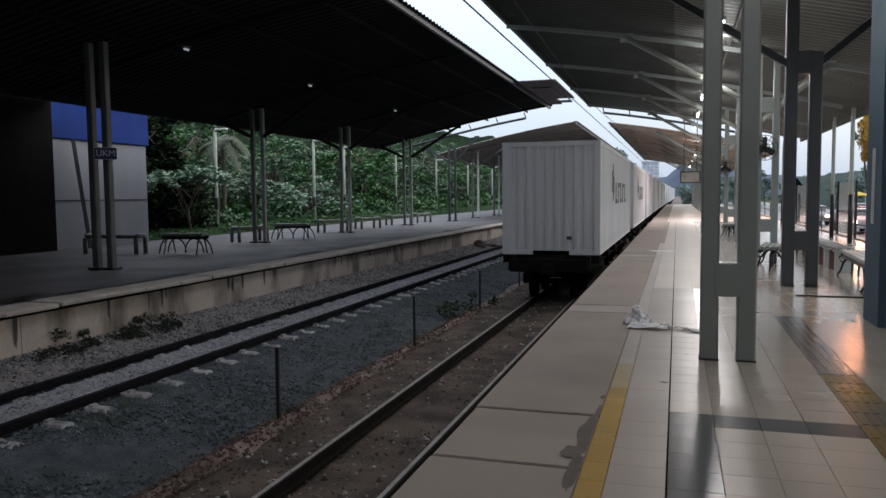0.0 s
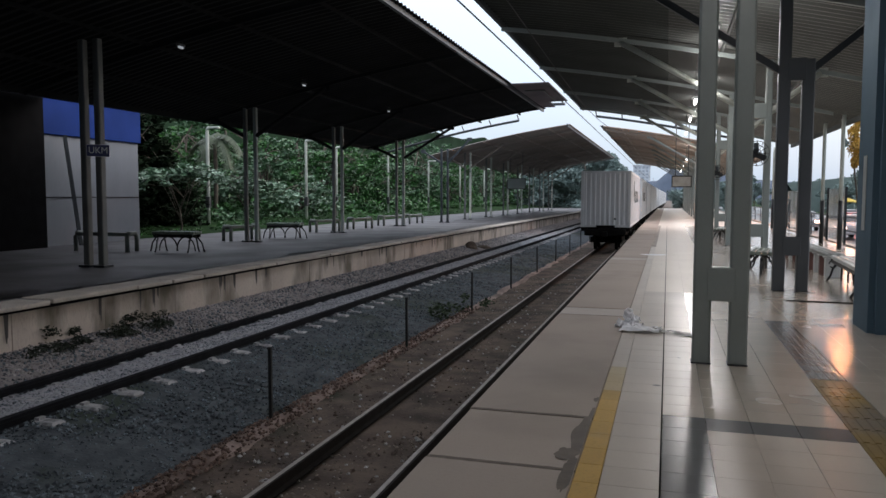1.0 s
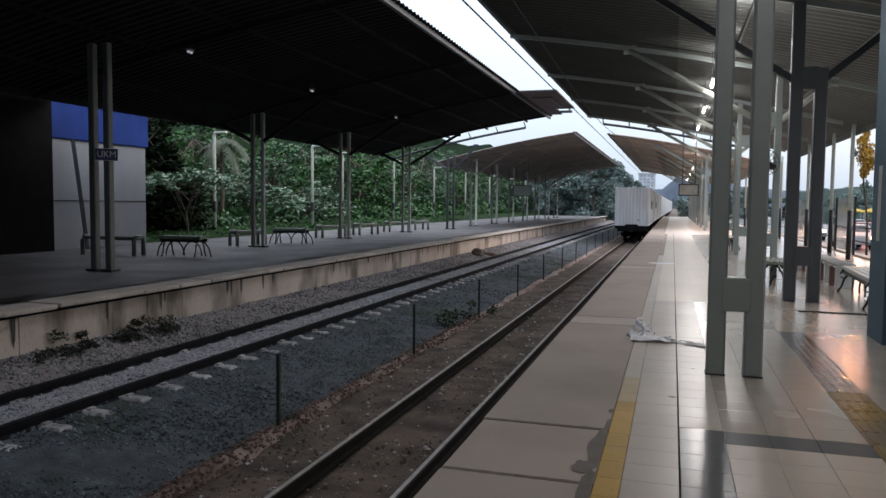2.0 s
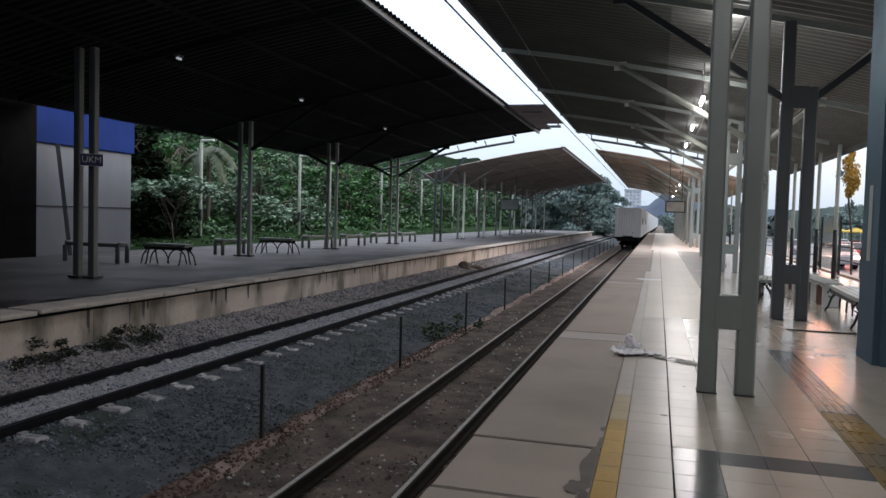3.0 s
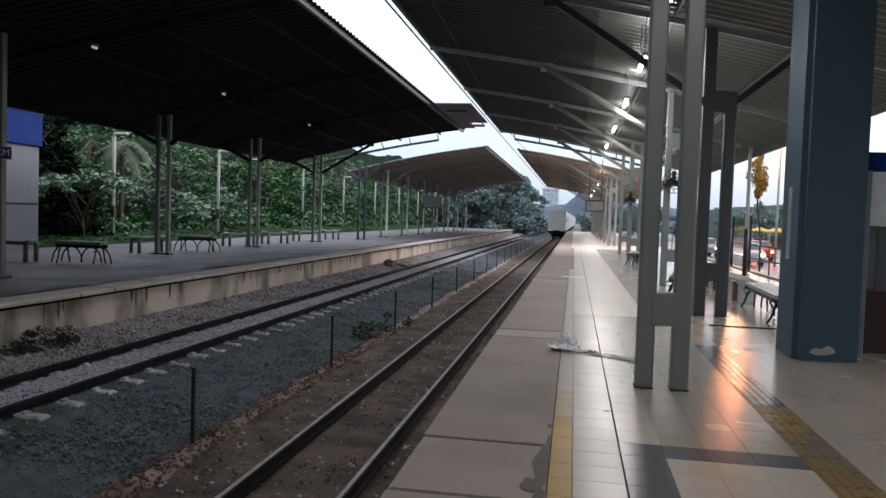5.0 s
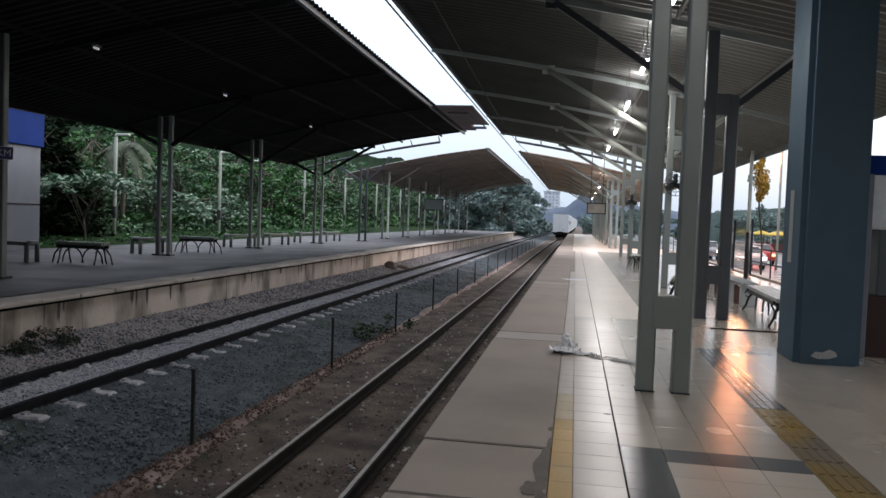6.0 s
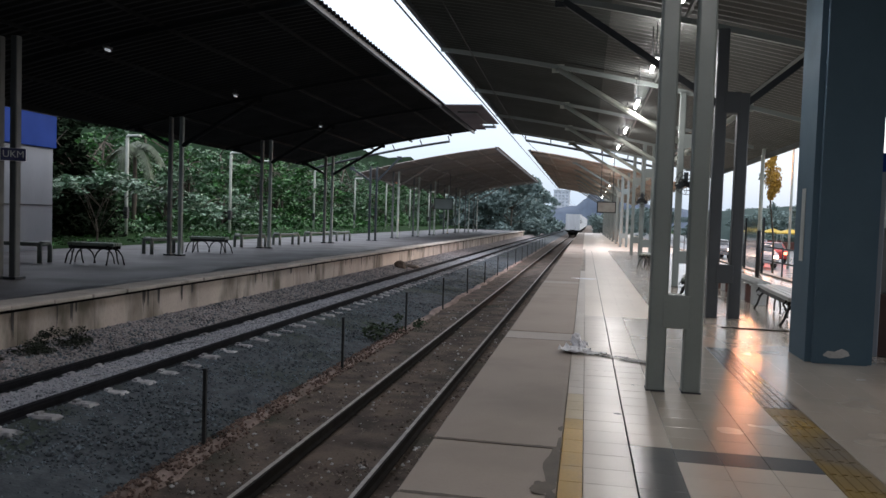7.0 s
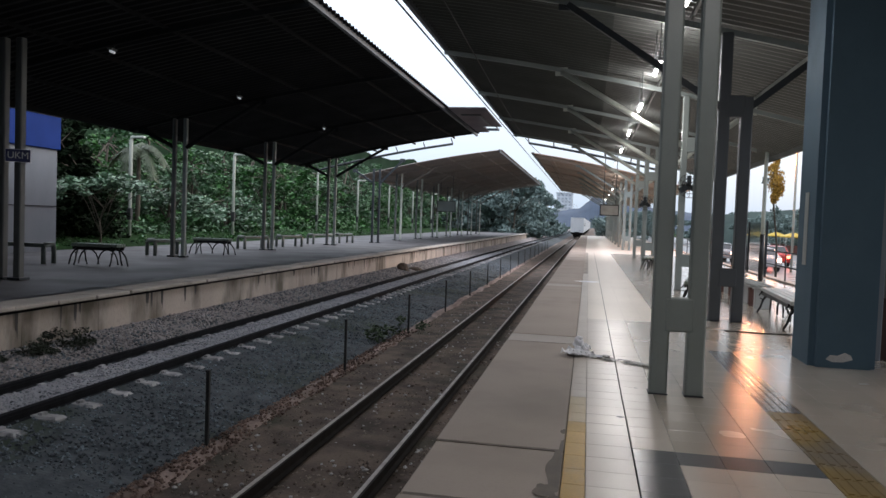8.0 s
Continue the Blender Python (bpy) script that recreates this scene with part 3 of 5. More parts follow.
def platform_left():
    bm = bmesh.new()
    box(bm, -16.2, EDGE_L - 0.165, -48, 110, -1.3, -0.012)
    p = solid("platform_opposite", bm, M_LFLOOR, "opposite station platform with grey worn paving and stained wall", "platform", "structure")
    rng = random.Random(8)
    bm = bmesh.new()
    cbox(bm, EDGE_L - 0.16, EDGE_L - 0.1, 0.003, 1.917, -1.3, -0.075, 0.004)
    me = to_mesh("wall_panel", bm, M_WALLP)
    pieces("wall_panel", me, p, [pose(rng.uniform(-0.008, 0.008), -8 + 1.92 * i, 0) for i in range(61)])
    bm = bmesh.new()
    cbox(bm, EDGE_L - 0.62, EDGE_L + 0.03, 0.012, 0.988, -0.07, 0.0, 0.014)
    me = to_mesh("coping_slab", bm, M_COPING)
    pieces("coping_slab", me, p, [pose(rng.uniform(-0.01, 0.01), -8 + 1.0 * i, rng.uniform(-0.006, 0.006), 0, 0, rng.uniform(-0.3, 0.3)) for i in range(118)])
    for i in range(34):
        # run-down dirt under the coping joints
        y, w, low = rng.uniform(5, 40), rng.uniform(0.02, 0.16), rng.uniform(0.2, 0.6)
        bm = bmesh.new()
        hi = [bm.verts.new((EDGE_L - 0.087, y + w * (k / 5 - 0.5), -0.116)) for k in range(6)]
        lo = [bm.verts.new((EDGE_L - 0.087, y + w * 0.7 * (k / 5 - 0.5), -0.12 - low * (0.35 + 0.65 * abs(noise.noise((k * 1.3, i * 2.7, 3)) + 0.4)))) for k in range(6)]
        for k in range(5):
            bm.faces.new((hi[k], hi[k + 1], lo[k + 1], lo[k]))
        part("run_down_stain", bm, M_STAIN_DARK, p, "dark streak of dirt running down the wall")
    # near-black strip that paints the coping's shadow line on the wall
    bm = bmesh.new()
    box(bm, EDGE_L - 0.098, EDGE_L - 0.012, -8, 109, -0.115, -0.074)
    part("drip_groove", bm, M_DARKWALL, p, "dark strip painting the shadow line under the coping")
    bm = bmesh.new()
    for i in range(70):
        y = rng.uniform(3, 44)
        x = EDGE_L - 0.62 - abs(rng.gauss(0, 0.3))
        s = rng.uniform(0.15, 0.9)
        vs = [bm.verts.new((x + rng.uniform(0.05, 0.14) * math.cos(a) * (1 + s), y + s * math.sin(a) * rng.uniform(0.6, 1.2), 0.008)) for a in (k * 0.7854 for k in range(8))]
        bm.faces.new(vs)
    part("damp_patch", bm, M_STAIN_DARK, p, "dark damp patches along the coping")


# ---------------- canopies ----------------
def roof_z(u):
    return 6.33 - 0.13 * u - 0.0072 * u * u


SPAN = 10.4
MID = -2.37


def canopy(side, y0, y1, material, label, name, half=0.97, lighter=None):
    """Half a shallow vault of ribbed sheet: side 1 over the near platform, -1 over the opposite one."""
    t = empty(name, label, "canopy", kind="structure")

    def at(u, y, dz=0.0):
        return (MID + side * (half + u), y, roof_z(u) + dz)

    span = SPAN if side > 0 else SPAN - 0.7
    us = [span * i / 16 for i in range(17)]
    us[7] = 4.5 if side > 0 else us[7]
    verts, faces = [], []
    y, k = y0, 0
    while y < y1:
        dz = 0.0 if k % 4 in (0, 3) else 0.045
        verts += [at(u, y, dz) for u in us]
        y += (0.16, 0.03, 0.06, 0.03)[k % 4]
        k += 1
    w = len(us)
    for i in range(k - 1):
        for j in range(w - 1):
            faces.append((i * w + j, i * w + j + 1, (i + 1) * w + j + 1, (i + 1) * w + j))
    me = bpy.data.meshes.new("roof_sheet")
    me.from_pydata(verts, [], faces)
    me.materials.append(material)
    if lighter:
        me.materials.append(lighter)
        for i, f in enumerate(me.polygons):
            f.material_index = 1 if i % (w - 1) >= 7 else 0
    ob = new("roof_sheet", me)
    ob.parent = t
    mod = ob.modifiers.new("thickness", "SOLIDIFY")
    mod.thickness = 0.012
    # edge trims
    for u, h, nm in ((0.16, 0.16, "inner_fascia"), (span, 0.2, "eave_gutter")):
        bm = bmesh.new()
        x, _, z = at(u, 0)
        box(bm, x - 0.05, x + 0.05, y0, y1, z - h * 0.7, z + 0.06)
        part(nm, bm, M_DARKSTEEL if u < 1 else material, t)
    # purlins along the roof
    for u in (5.8, 8.0) if lighter else (1.4, 3.6, 5.8, 8.0):
        bm = bmesh.new()
        x, _, z = at(u, 0)
        box(bm, x - 0.025, x + 0.025, y0, y1, z - 0.09, z - 0.006)
        part("purlin", bm, lighter if lighter and u > 4.35 else material, t)
    return t, at


def end_frame(t, at, y, u0, u1):
    """The bar that hangs before the open end of a canopy, on short brackets."""
    bm = bmesh.new()
    pts = [at(u0 + (u1 - u0) * i / 10, y, -0.28) for i in range(11)]
    tube(bm, pts, 0.07, 6)
    part("end_bar", bm, M_DARKSTEEL, t)
    for i in range(0, 11, 2):
        bm = bmesh.new()
        a = at(u0 + (u1 - u0) * i / 10, y, -0.28)
        b = at(u0 + (u1 - u0) * i / 10, y - 0.55, -0.03)
        tube(bm, [a, b], 0.03, 6)
        part("bracket", bm, M_DARKSTEEL, t)


def rafter(t, at, y, material):
    """One curved rafter under the sheet."""
    bm = bmesh.new()
    us = [0.15 + (SPAN - 1.0) * i / 12 for i in range(13)]
    rings = []
    for u in us:
        x, yy, z = at(u, y, -0.12)
        rings.append([bm.verts.new((x, yy + s, z + d)) for s, d in ((-0.035, 0), (0.035, 0), (0.035, -0.11), (-0.035, -0.11))])
    for a, b in zip(rings, rings[1:]):
        for i in range(4):
            bm.faces.new((a[i], a[(i + 1) % 4], b[(i + 1) % 4], b[i]))
    part("rafter", bm, material, t)


def twin_column(x, y, side, material, label, group, arms=True, top=None, inner=3.0, outer=1.5, gap=0.2, leg=0.08, facing=0.0, arm_material=None, cut=False, second=None):
    """Two square legs on a foot plate, joined by two plates, with slanting struts to the rafters."""
    t = empty("canopy_column", label, "column", group, m=pose(x, y, 0, 0, 0, facing))
    u = (x - MID) * side - 0.97
    top = top or roof_z(u) - 0.2
    for s in (-gap, gap):
        bm = bmesh.new()
        cbox(bm, s - leg, s + leg, -leg, leg, 0.0, 3.9 if s > 0 and cut else top, 0.018)
        leg_ob = part("leg", bm, second if second and s > 0 else material, t)
        bm = bmesh.new()
        out = 0.008 if side > 0 else 0.07
        cbox(bm, s - leg - out, s + leg + out, -leg - out, leg + out, 0.0, 0.014 if side > 0 else 0.05, 0.004)
        part("foot_plate", bm, M_DARKSTEEL, leg_ob)
    for z0, z1 in ((0.61, 0.93), (3.55, 3.92))[: 0 if side < 0 else 2 if arms else 1]:
        bm = bmesh.new()
        cbox(bm, -gap + leg * 0.4, gap - leg * 0.4, -leg * 1.08, leg * 1.08, z0, z1, 0.012)
        part("tie_plate", bm, material, t)
    if arms:
        am = arm_material or material
        for reach, s in ((inner, -side), (outer, side)):
            ue = u + (reach if s == side else -reach)
            bm = bmesh.new()
            zt = roof_z(ue) - 0.26
            bar(bm, (s * (gap + leg * 0.5), 0, 3.72), (s * reach, 0, zt), 0.11, 0.11) if am is M_DARKSTEEL else tube(bm, [(s * (gap + leg * 0.5), 0, 3.72), (s * reach, 0, zt)], 0.072, 10)
            strut = part("strut", bm, am, t)
            bm = bmesh.new()
            cbox(bm, s * reach - 0.16, s * reach + 0.16, -0.012, 0.012, zt - 0.1, zt + 0.12, 0.004)
            part("gusset", bm, am, strut)
    return t


def tube_lamp(x, y, z, lit=True, group="lamps under the near canopy", ceiling=5.3, half=0.6):
    t = empty("hanging_tube_lamp", "white tube lamp hanging lit under the canopy" if lit else "small unlit tube lamp under the dark canopy", "lamp", group, m=pose(x, y, z))
    bm = bmesh.new()
    cbox(bm, -0.06, 0.06, -half - 0.02, half + 0.02, 0.05, 0.10, 0.01)
    part("housing", bm, M_SIGNTXT if lit else M_DIMSTEEL, t)
    bm = bmesh.new()
    tube(bm, [(0, 0.02 - half, 0.02), (0, half - 0.02, 0.02)], 0.03, 8)
    part("lamp_tube", bm, M_TUBE if lit else M_DIMLAMP, t)
    for s in (-0.8 * half, 0.8 * half):
        bm = bmesh.new()
        tube(bm, [(0, s, 0.1), (0, s, ceiling - z)], 0.008, 5)
        part("hanger", bm, M_DARKSTEEL, t)
    if lit:
        d = bpy.data.lights.new("tube_light", "AREA")
        d.shape, d.size, d.size_y = "RECTANGLE", 0.1, 1.2
        d.energy, d.color = LAMP_POWER, (1.0, 0.965, 0.91)
        lamp = new("tube_light", d)
        lamp.matrix_world = pose(x, y, z - 0.04)
        d2 = bpy.data.lights.new("tube_glow", "POINT")
        d2.energy, d2.color, d2.shadow_soft_size = LAMP_POWER * (3.0 if y > 10 else 0.3), (1.0, 0.965, 0.91), 0.05
        lamp = new("tube_glow", d2)
        lamp.matrix_world = pose(x + 0.12, y, z + 0.06)


# ---------------- benches, signs, fittings ----------------
def scroll_bench(m, top, label, group, length=1.7, rise=1.0):
    """A flat slatted bench on cast iron legs with curled feet."""
    t = empty("bench", label, "bench", group, m=m @ Matrix.Diagonal((1, 1, rise, 1)))
    for i in range(4):
        bm = bmesh.new()
        cbox(bm, -length / 2, length / 2, -0.22 + 0.115 * i, -0.125 + 0.115 * i, 0.415, 0.485, 0.01)
        part("slat", bm, top, t)
    for x in (-length / 2 + 0.15, length / 2 - 0.15):
        bm = bmesh.new()
        for s in (-1, 1):
            pts = [(x + 0.0, s * 0.05, 0.40), (x, s * 0.13, 0.36), (x, s * 0.2, 0.24), (x, s * 0.24, 0.1), (x, s * 0.3, 0.0)]
            tube(bm, pts, 0.022, 6)
            curl = [(x, s * (0.2 + 0.07 * math.cos(a)), 0.33 + 0.07 * math.sin(a)) for a in (k * 0.7 for k in range(9))]
            tube(bm, curl, 0.013, 5)
        box(bm, x - 0.02, x + 0.02, -0.24, 0.24, 0.395, 0.43)
        part("leg", bm, M_BLACKIRON, t)
    for s in (-1, 1):
        bm = bmesh.new()
        pts = [(s * (length / 2 - 0.14), 0, 0.36), (s * (length / 2 + 0.02), 0, 0.33), (s * (length / 2 + 0.14), 0, 0.2), (s * (length / 2 + 0.2), 0, 0.0)]
        tube(bm, pts, 0.022, 6)
        part("end_scroll", bm, M_BLACKIRON, t)
    for s in (-0.2, 0.2):
        bm = bmesh.new()
        cbox(bm, -length / 2 + 0.04, length / 2 - 0.04, s - 0.02, s + 0.02, 0.345, 0.412, 0.006)
        part("apron_rail", bm, M_BLACKIRON, t)
    for s in (-0.35, 0.35):
        bm = bmesh.new()
        arc = [(s * length * 0.6 + 0.3 * math.cos(a), 0, 0.02 + 0.34 * math.sin(a)) for a in (k * math.pi / 8 for k in range(9))]
        tube(bm, arc, 0.02, 6)
        part("arched_brace", bm, M_BLACKIRON, t)


def frame_bench(m, length=1.3):
    """A bench of bent pale tube with a plank seat."""
    t = empty("bench", "dull grey-green metal bench with rounded tube ends", "bench", "benches on the opposite platform", m=m)
    for s in (-1, 1):
        bm = bmesh.new()
        x = s * length / 2
        pts = [(x, -0.2, 0), (x, -0.2, 0.4), (x, -0.15, 0.47), (x, 0.15, 0.47), (x, 0.2, 0.4), (x, 0.2, 0)]
        tube(bm, pts, 0.062, 8)
        part("leg", bm, M_FRAME, t)
    for i in range(3):
        bm = bmesh.new()
        cbox(bm, -length / 2, length / 2, -0.19 + 0.13 * i, -0.07 + 0.13 * i, 0.40, 0.49, 0.012)
        part("slat", bm, M_FRAME, t)


def block_seat(x, ys):
    """The long low seat with silver top on red-brown blocks."""
    t = empty("long_seat", "long low seat with pale top on red-brown blocks", "bench", m=pose(x, ys[0], 0))
    n = 9
    step = (ys[1] - ys[0]) / n
    for i in range(n + 1):
        bm = bmesh.new()
        cbox(bm, -0.16, 0.16, step * i - 0.07, step * i + 0.07, 0, 0.4, 0.012)
        b = part("block", bm, M_BROWN if i % 2 else M_SLAT, t)
        bm = bmesh.new()
        cbox(bm, -0.19, 0.19, step * i - 0.1, step * i + 0.1, 0.4, 0.43, 0.006)
        part("cap", bm, M_SLAT, b)
    for k in (-0.13, 0.0, 0.13):
        bm = bmesh.new()
        tube(bm, [(k, -0.2, 0.465), (k, ys[1] - ys[0] + 0.2, 0.465)], 0.035, 8)
        part("rail", bm, M_SLAT, t)


def lettering(text, size, depth, material, parent, m):
    cu = bpy.data.curves.new("lettering", "FONT")
    cu.body, cu.size, cu.extrude = text, size, depth
    cu.align_x, cu.align_y = "CENTER", "CENTER"
    tmp = bpy.data.objects.new("tmp_text", cu)
    scene.collection.objects.link(tmp)
    me = bpy.data.meshes.new_from_object(tmp.evaluated_get(bpy.context.evaluated_depsgraph_get()))
    bpy.data.objects.remove(tmp)
    me.name = "lettering"
    me.materials.clear()
    me.materials.append(material)
    ob = new("lettering", me)
    ob.parent = parent
    ob.matrix_basis = m
    return tagged(ob, "white capital letters")


def station_sign(m):
    t = empty("station_sign", "dark blue station name sign with white capitals", "sign", m=m)
    bm = bmesh.new()
    cbox(bm, -0.27, 0.27, -0.02, 0.02, -0.14, 0.14, 0.006)
    board = part("board", bm, M_NAVY, t)
    lettering("UKM", 0.22, 0.004, M_SLAT, board, pose(0, -0.026, 0, 90, 0, 0))
    bm = bmesh.new()
    cbox(bm, -0.28, 0.28, -0.012, 0.018, -0.15, 0.15, 0.004)
    part("frame", bm, M_SIGNTXT, t)
    bm = bmesh.new()
    box(bm, -0.05, 0.05, 0.02, 0.12, -0.05, 0.05)
    part("clamp", bm, M_DARKSTEEL, t)


def hanging_board(m, w, h, label, drop=1.5, face=None):
    t = empty("hanging_board", label, "sign", m=m)
    bm = bmesh.new()
    cbox(bm, -w / 2, w / 2, -0.05, 0.05, -h / 2, h / 2, 0.01)
    part("panel", bm, face or M_BOARD, t)
    for x0, x1, z0, z1 in ((-w / 2 - 0.05, -w / 2, -h / 2 - 0.05, h / 2 + 0.05), (w / 2, w / 2 + 0.05, -h / 2 - 0.05, h / 2 + 0.05), (-w / 2, w / 2, h / 2, h / 2 + 0.05), (-w / 2, w / 2, -h / 2 - 0.05, -h / 2)):
        bm = bmesh.new()
        box(bm, x0, x1, -0.06, 0.06, z0, z1)
        part("frame", bm, M_BLACKIRON, t)
    for s in (-w * 0.35, w * 0.35):
        bm = bmesh.new()
        tube(bm, [(s, 0, h / 2 + 0.04), (s, 0, h / 2 + drop)], 0.02, 6)
        part("hanger", bm, M_DARKSTEEL, t)


def wall_fan(m):
    t = empty("fan", "dark caged fan mounted on a column", "fan", m=m)
    bm = bmesh.new()
    tube(bm, [(0, 0.1, 0), (0, 0.3, 0.03)], 0.09, 10)
    part("motor", bm, M_BLACKIRON, t)
    bm = bmesh.new()
    for r in (0.1, 0.2, 0.3):
        tube(bm, [(r * math.cos(a), -0.02 - 0.04 * (0.3 - r), r * math.sin(a)) for a in (k * math.pi / 10 for k in range(21))], 0.008, 5)
    for k in range(12):
        a = k * math.pi / 6
        tube(bm, [(0, -0.04, 0), (0.3 * math.cos(a), -0.02, 0.3 * math.sin(a)), (0.2 * math.cos(a), 0.1, 0.2 * math.sin(a))], 0.006, 4)
    part("cage", bm, M_BLACKIRON, t)
    for k in range(3):
        bm = bmesh.new()
        b = pose(0, 0.03, 0, 0, 120 * k, 0)
        box(bm, -0.07, 0.07, -0.006, 0.006, 0.04, 0.26, b @ pose(0, 0, 0, 0, 0, 20))
        part("blade", bm, M_DARKSTEEL, t)
    bm = bmesh.new()
    tube(bm, [(0, 0.28, 0.02), (0, 0.5, -0.1)], 0.03, 6)
    part("bracket", bm, M_DARKSTEEL, t)


def hook_lamp(m, h=5.2):
    t = empty("lamp_post", "pale slender lamp post with short bent arm", "lamp post", "lamp posts behind the opposite platform", m=m)
    bm = bmesh.new()
    tube(bm, [(0, 0, -0.4), (0, 0, h - 0.15), (0.03, 0, h - 0.04), (0.12, 0, h)], 0.09, 8)
    part("pole", bm, M_LAMPPOST, t)
    bm = bmesh.new()
    cbox(bm, 0.1, 0.75, -0.11, 0.11, h - 0.07, h + 0.05, 0.03)
    part("lamp_head", bm, M_LAMPPOST, t)
    bm = bmesh.new()
    cbox(bm, -0.11, 0.11, -0.11, 0.11, 1.0, 1.6, 0.02)
    part("switch_box", bm, M_POST, t)


def downpipe(m, h=4.15):
    t = empty("rainwater_pipe", "white rainwater pipe from the eave, dark at its foot", "pipe", "rainwater pipes along the outer eave", m=m)
    bm = bmesh.new()
    tube(bm, [(0.02, 0, h), (0, 0, h - 0.3), (0, 0, 0.95)], 0.06, 8)
    part("pipe", bm, M_LAMPPOST, t)
    bm = bmesh.new()
    tube(bm, [(0, 0, 1.5), (0, 0, 0)], 0.075, 8)
    part("foot_sleeve", bm, M_BLACKIRON, t)


# ---------------- plants ----------------
def leaf_mesh(name, clumps, per, size, material, seed, flat=0.6, lay=1.0):
    """Many folded leaves scattered about clumps (x, y, z, radius); a small lay makes them lie flat."""
    rng = np.random.default_rng(seed)
    pts = []
    for x, y, z, r in clumps:
        d = rng.normal(size=(per, 3))
        d /= np.linalg.norm(d, axis=1)[:, None]
        rad = r * rng.uniform(0.35, 1.08, (per, 1))
        pts.append(np.array((x, y, z)) + d * rad * np.array((1, 1, flat)))
    c = np.concatenate(pts)
    n = len(c)
    s = rng.uniform(*size, n)[:, None]
    a = rng.normal(size=(n, 3))
    a[:, 2] -= 0.35
    a /= np.linalg.norm(a, axis=1)[:, None]
    a[:, 2] *= lay
    b = np.cross(a, rng.normal(size=(n, 3)) * np.array((lay, lay, 1)))
    b /= np.linalg.norm(b, axis=1)[:, None]
    up = np.cross(a, b)
    v = np.stack((c - a * s, c + b * s * 0.45 + up * s * 0.12, c + a * s, c - b * s * 0.45 + up * s * 0.12), 1).reshape(-1, 3)
    i = 4 * np.arange(n)[:, None]
    faces = np.concatenate((i + (0, 1, 2), i + (0, 2, 3)))
    me = bpy.data.meshes.new(name)
    me.from_pydata(v.tolist(), [], faces.tolist())
    me.materials.append(material)
    return me


def tree(h, spread, seed, material, label, per=44, size=(0.12, 0.27), low=0.2, lay=0.55, girth=0.15, droop=0.3):
    """A tapered trunk with limbs that carry layered, uneven sprays of leaves."""
    rng = random.Random(seed)
    t = empty("tree", label, "tree", "trees behind the opposite platform")
    bm = bmesh.new()
    pts = [(rng.uniform(-0.1, 0.1) * k, rng.uniform(-0.1, 0.1) * k, h * 0.68 * k / 4) for k in range(5)]
    tube(bm, pts, girth, 7, girth * 0.4)
    clumps = []
    for k in range(14):
        a, r = k * 2.4 + rng.uniform(-0.5, 0.5), spread * math.sqrt(rng.uniform(0.08, 1))
        z = h * rng.uniform(low, 0.95) * (1 - droop * r / spread)
        tip = Vector((r * math.cos(a), r * math.sin(a), z))
        start = Vector(pts[1 + k % 4])
        tube(bm, [start, (start + tip) / 2 + Vector((0, 0, droop)), tip], girth * 0.33, 5, 0.012)
        out = Vector((math.cos(a), math.sin(a), 0))
        for q in range(4):
            c = tip + out * (0.45 * (q - 1.6)) + Vector((rng.gauss(0, 0.4), rng.gauss(0, 0.4), rng.gauss(0.0, 0.28 * girth / 0.15) - droop * 0.23 * q * q))
            clumps.append((c.x, c.y, max(c.z, 0.4), spread * rng.uniform(0.13, 0.27)))
    part("trunk", bm, M_BARK, t)
    crown = new("crown", leaf_mesh("crown", clumps, per, size, material, seed, 0.45, lay))
    crown.parent = t
    return t


def palm(m, h, seed, material, label, fronds=11, length=2.4, droop=1.3, name="palm_tree"):
    rng = random.Random(seed)
    t = empty(name, label, "tree", m=m)
    bm = bmesh.new()
    tube(bm, [(0, 0, -0.3), (0.08, 0.05, h * 0.5), (0.0, 0.1, h)], 0.14, 8, 0.1)
    part("trunk", bm, M_BARK, t)
    for k in range(fronds):
        a = k * 2.399 + rng.uniform(-0.2, 0.2)
        rise = rng.uniform(0.1, 0.9)
        bm = bmesh.new()
        spine = []
        for i in range(8):
            f = i / 7
            r = length * f * (1 - 0.2 * f)
            spine.append(Vector((r * math.cos(a), 0.1 + r * math.sin(a), h + rise * length * f - droop * length * f * f * 0.75)))
        tube(bm, spine, 0.025, 5, 0.008)
        side = Vector((-math.sin(a), math.cos(a), 0))
        for i in range(1, 8):
            for q in range(6):
                p = spine[i - 1].lerp(spine[i], q / 6)
                d = (spine[i] - spine[i - 1]).normalized()
                for s in (-1, 1):
                    tip = p + side * s * length * 0.26 * (1 - 0.55 * abs(i / 7 - 0.4)) + d * 0.16 + Vector((0, 0, -0.22 - 0.1 * rng.random()))
                    w = d * 0.05
                    bm.faces.new([bm.verts.new(c) for c in (p - w, p + w, tip)])
        part("frond", bm, material, t)


def thicket(name, count, region, hmax, size, material, seed, label, radius=(0.5, 1.3), base=0.1, per=110):
    """Undergrowth of many leaves in uneven clumps."""
    rng = random.Random(seed)
    clumps = []
    for k in range(count):
        x, y = rng.uniform(region[0], region[1]), rng.uniform(region[2], region[3])
        depth = (region[1] - x) / (region[1] - region[0])
        z = hmax * rng.uniform(0.05, 1.0) * (0.25 + 0.75 * depth)
        clumps.append((x, y, z + base, rng.uniform(*radius)))
    tagged(new(name, leaf_mesh(name, clumps, per, size, material, seed, 0.6, 0.65)), label, "bushes", "", "stuff")


# ---------------- train ----------------
# speed and slowing are fitted to the train's size as the camera sees it
TRAIN_START, TRAIN_SPEED, TRAIN_SLOWING, PITCH, WAGONS = 17.3, 20.2, 0.56, 14.6, 14
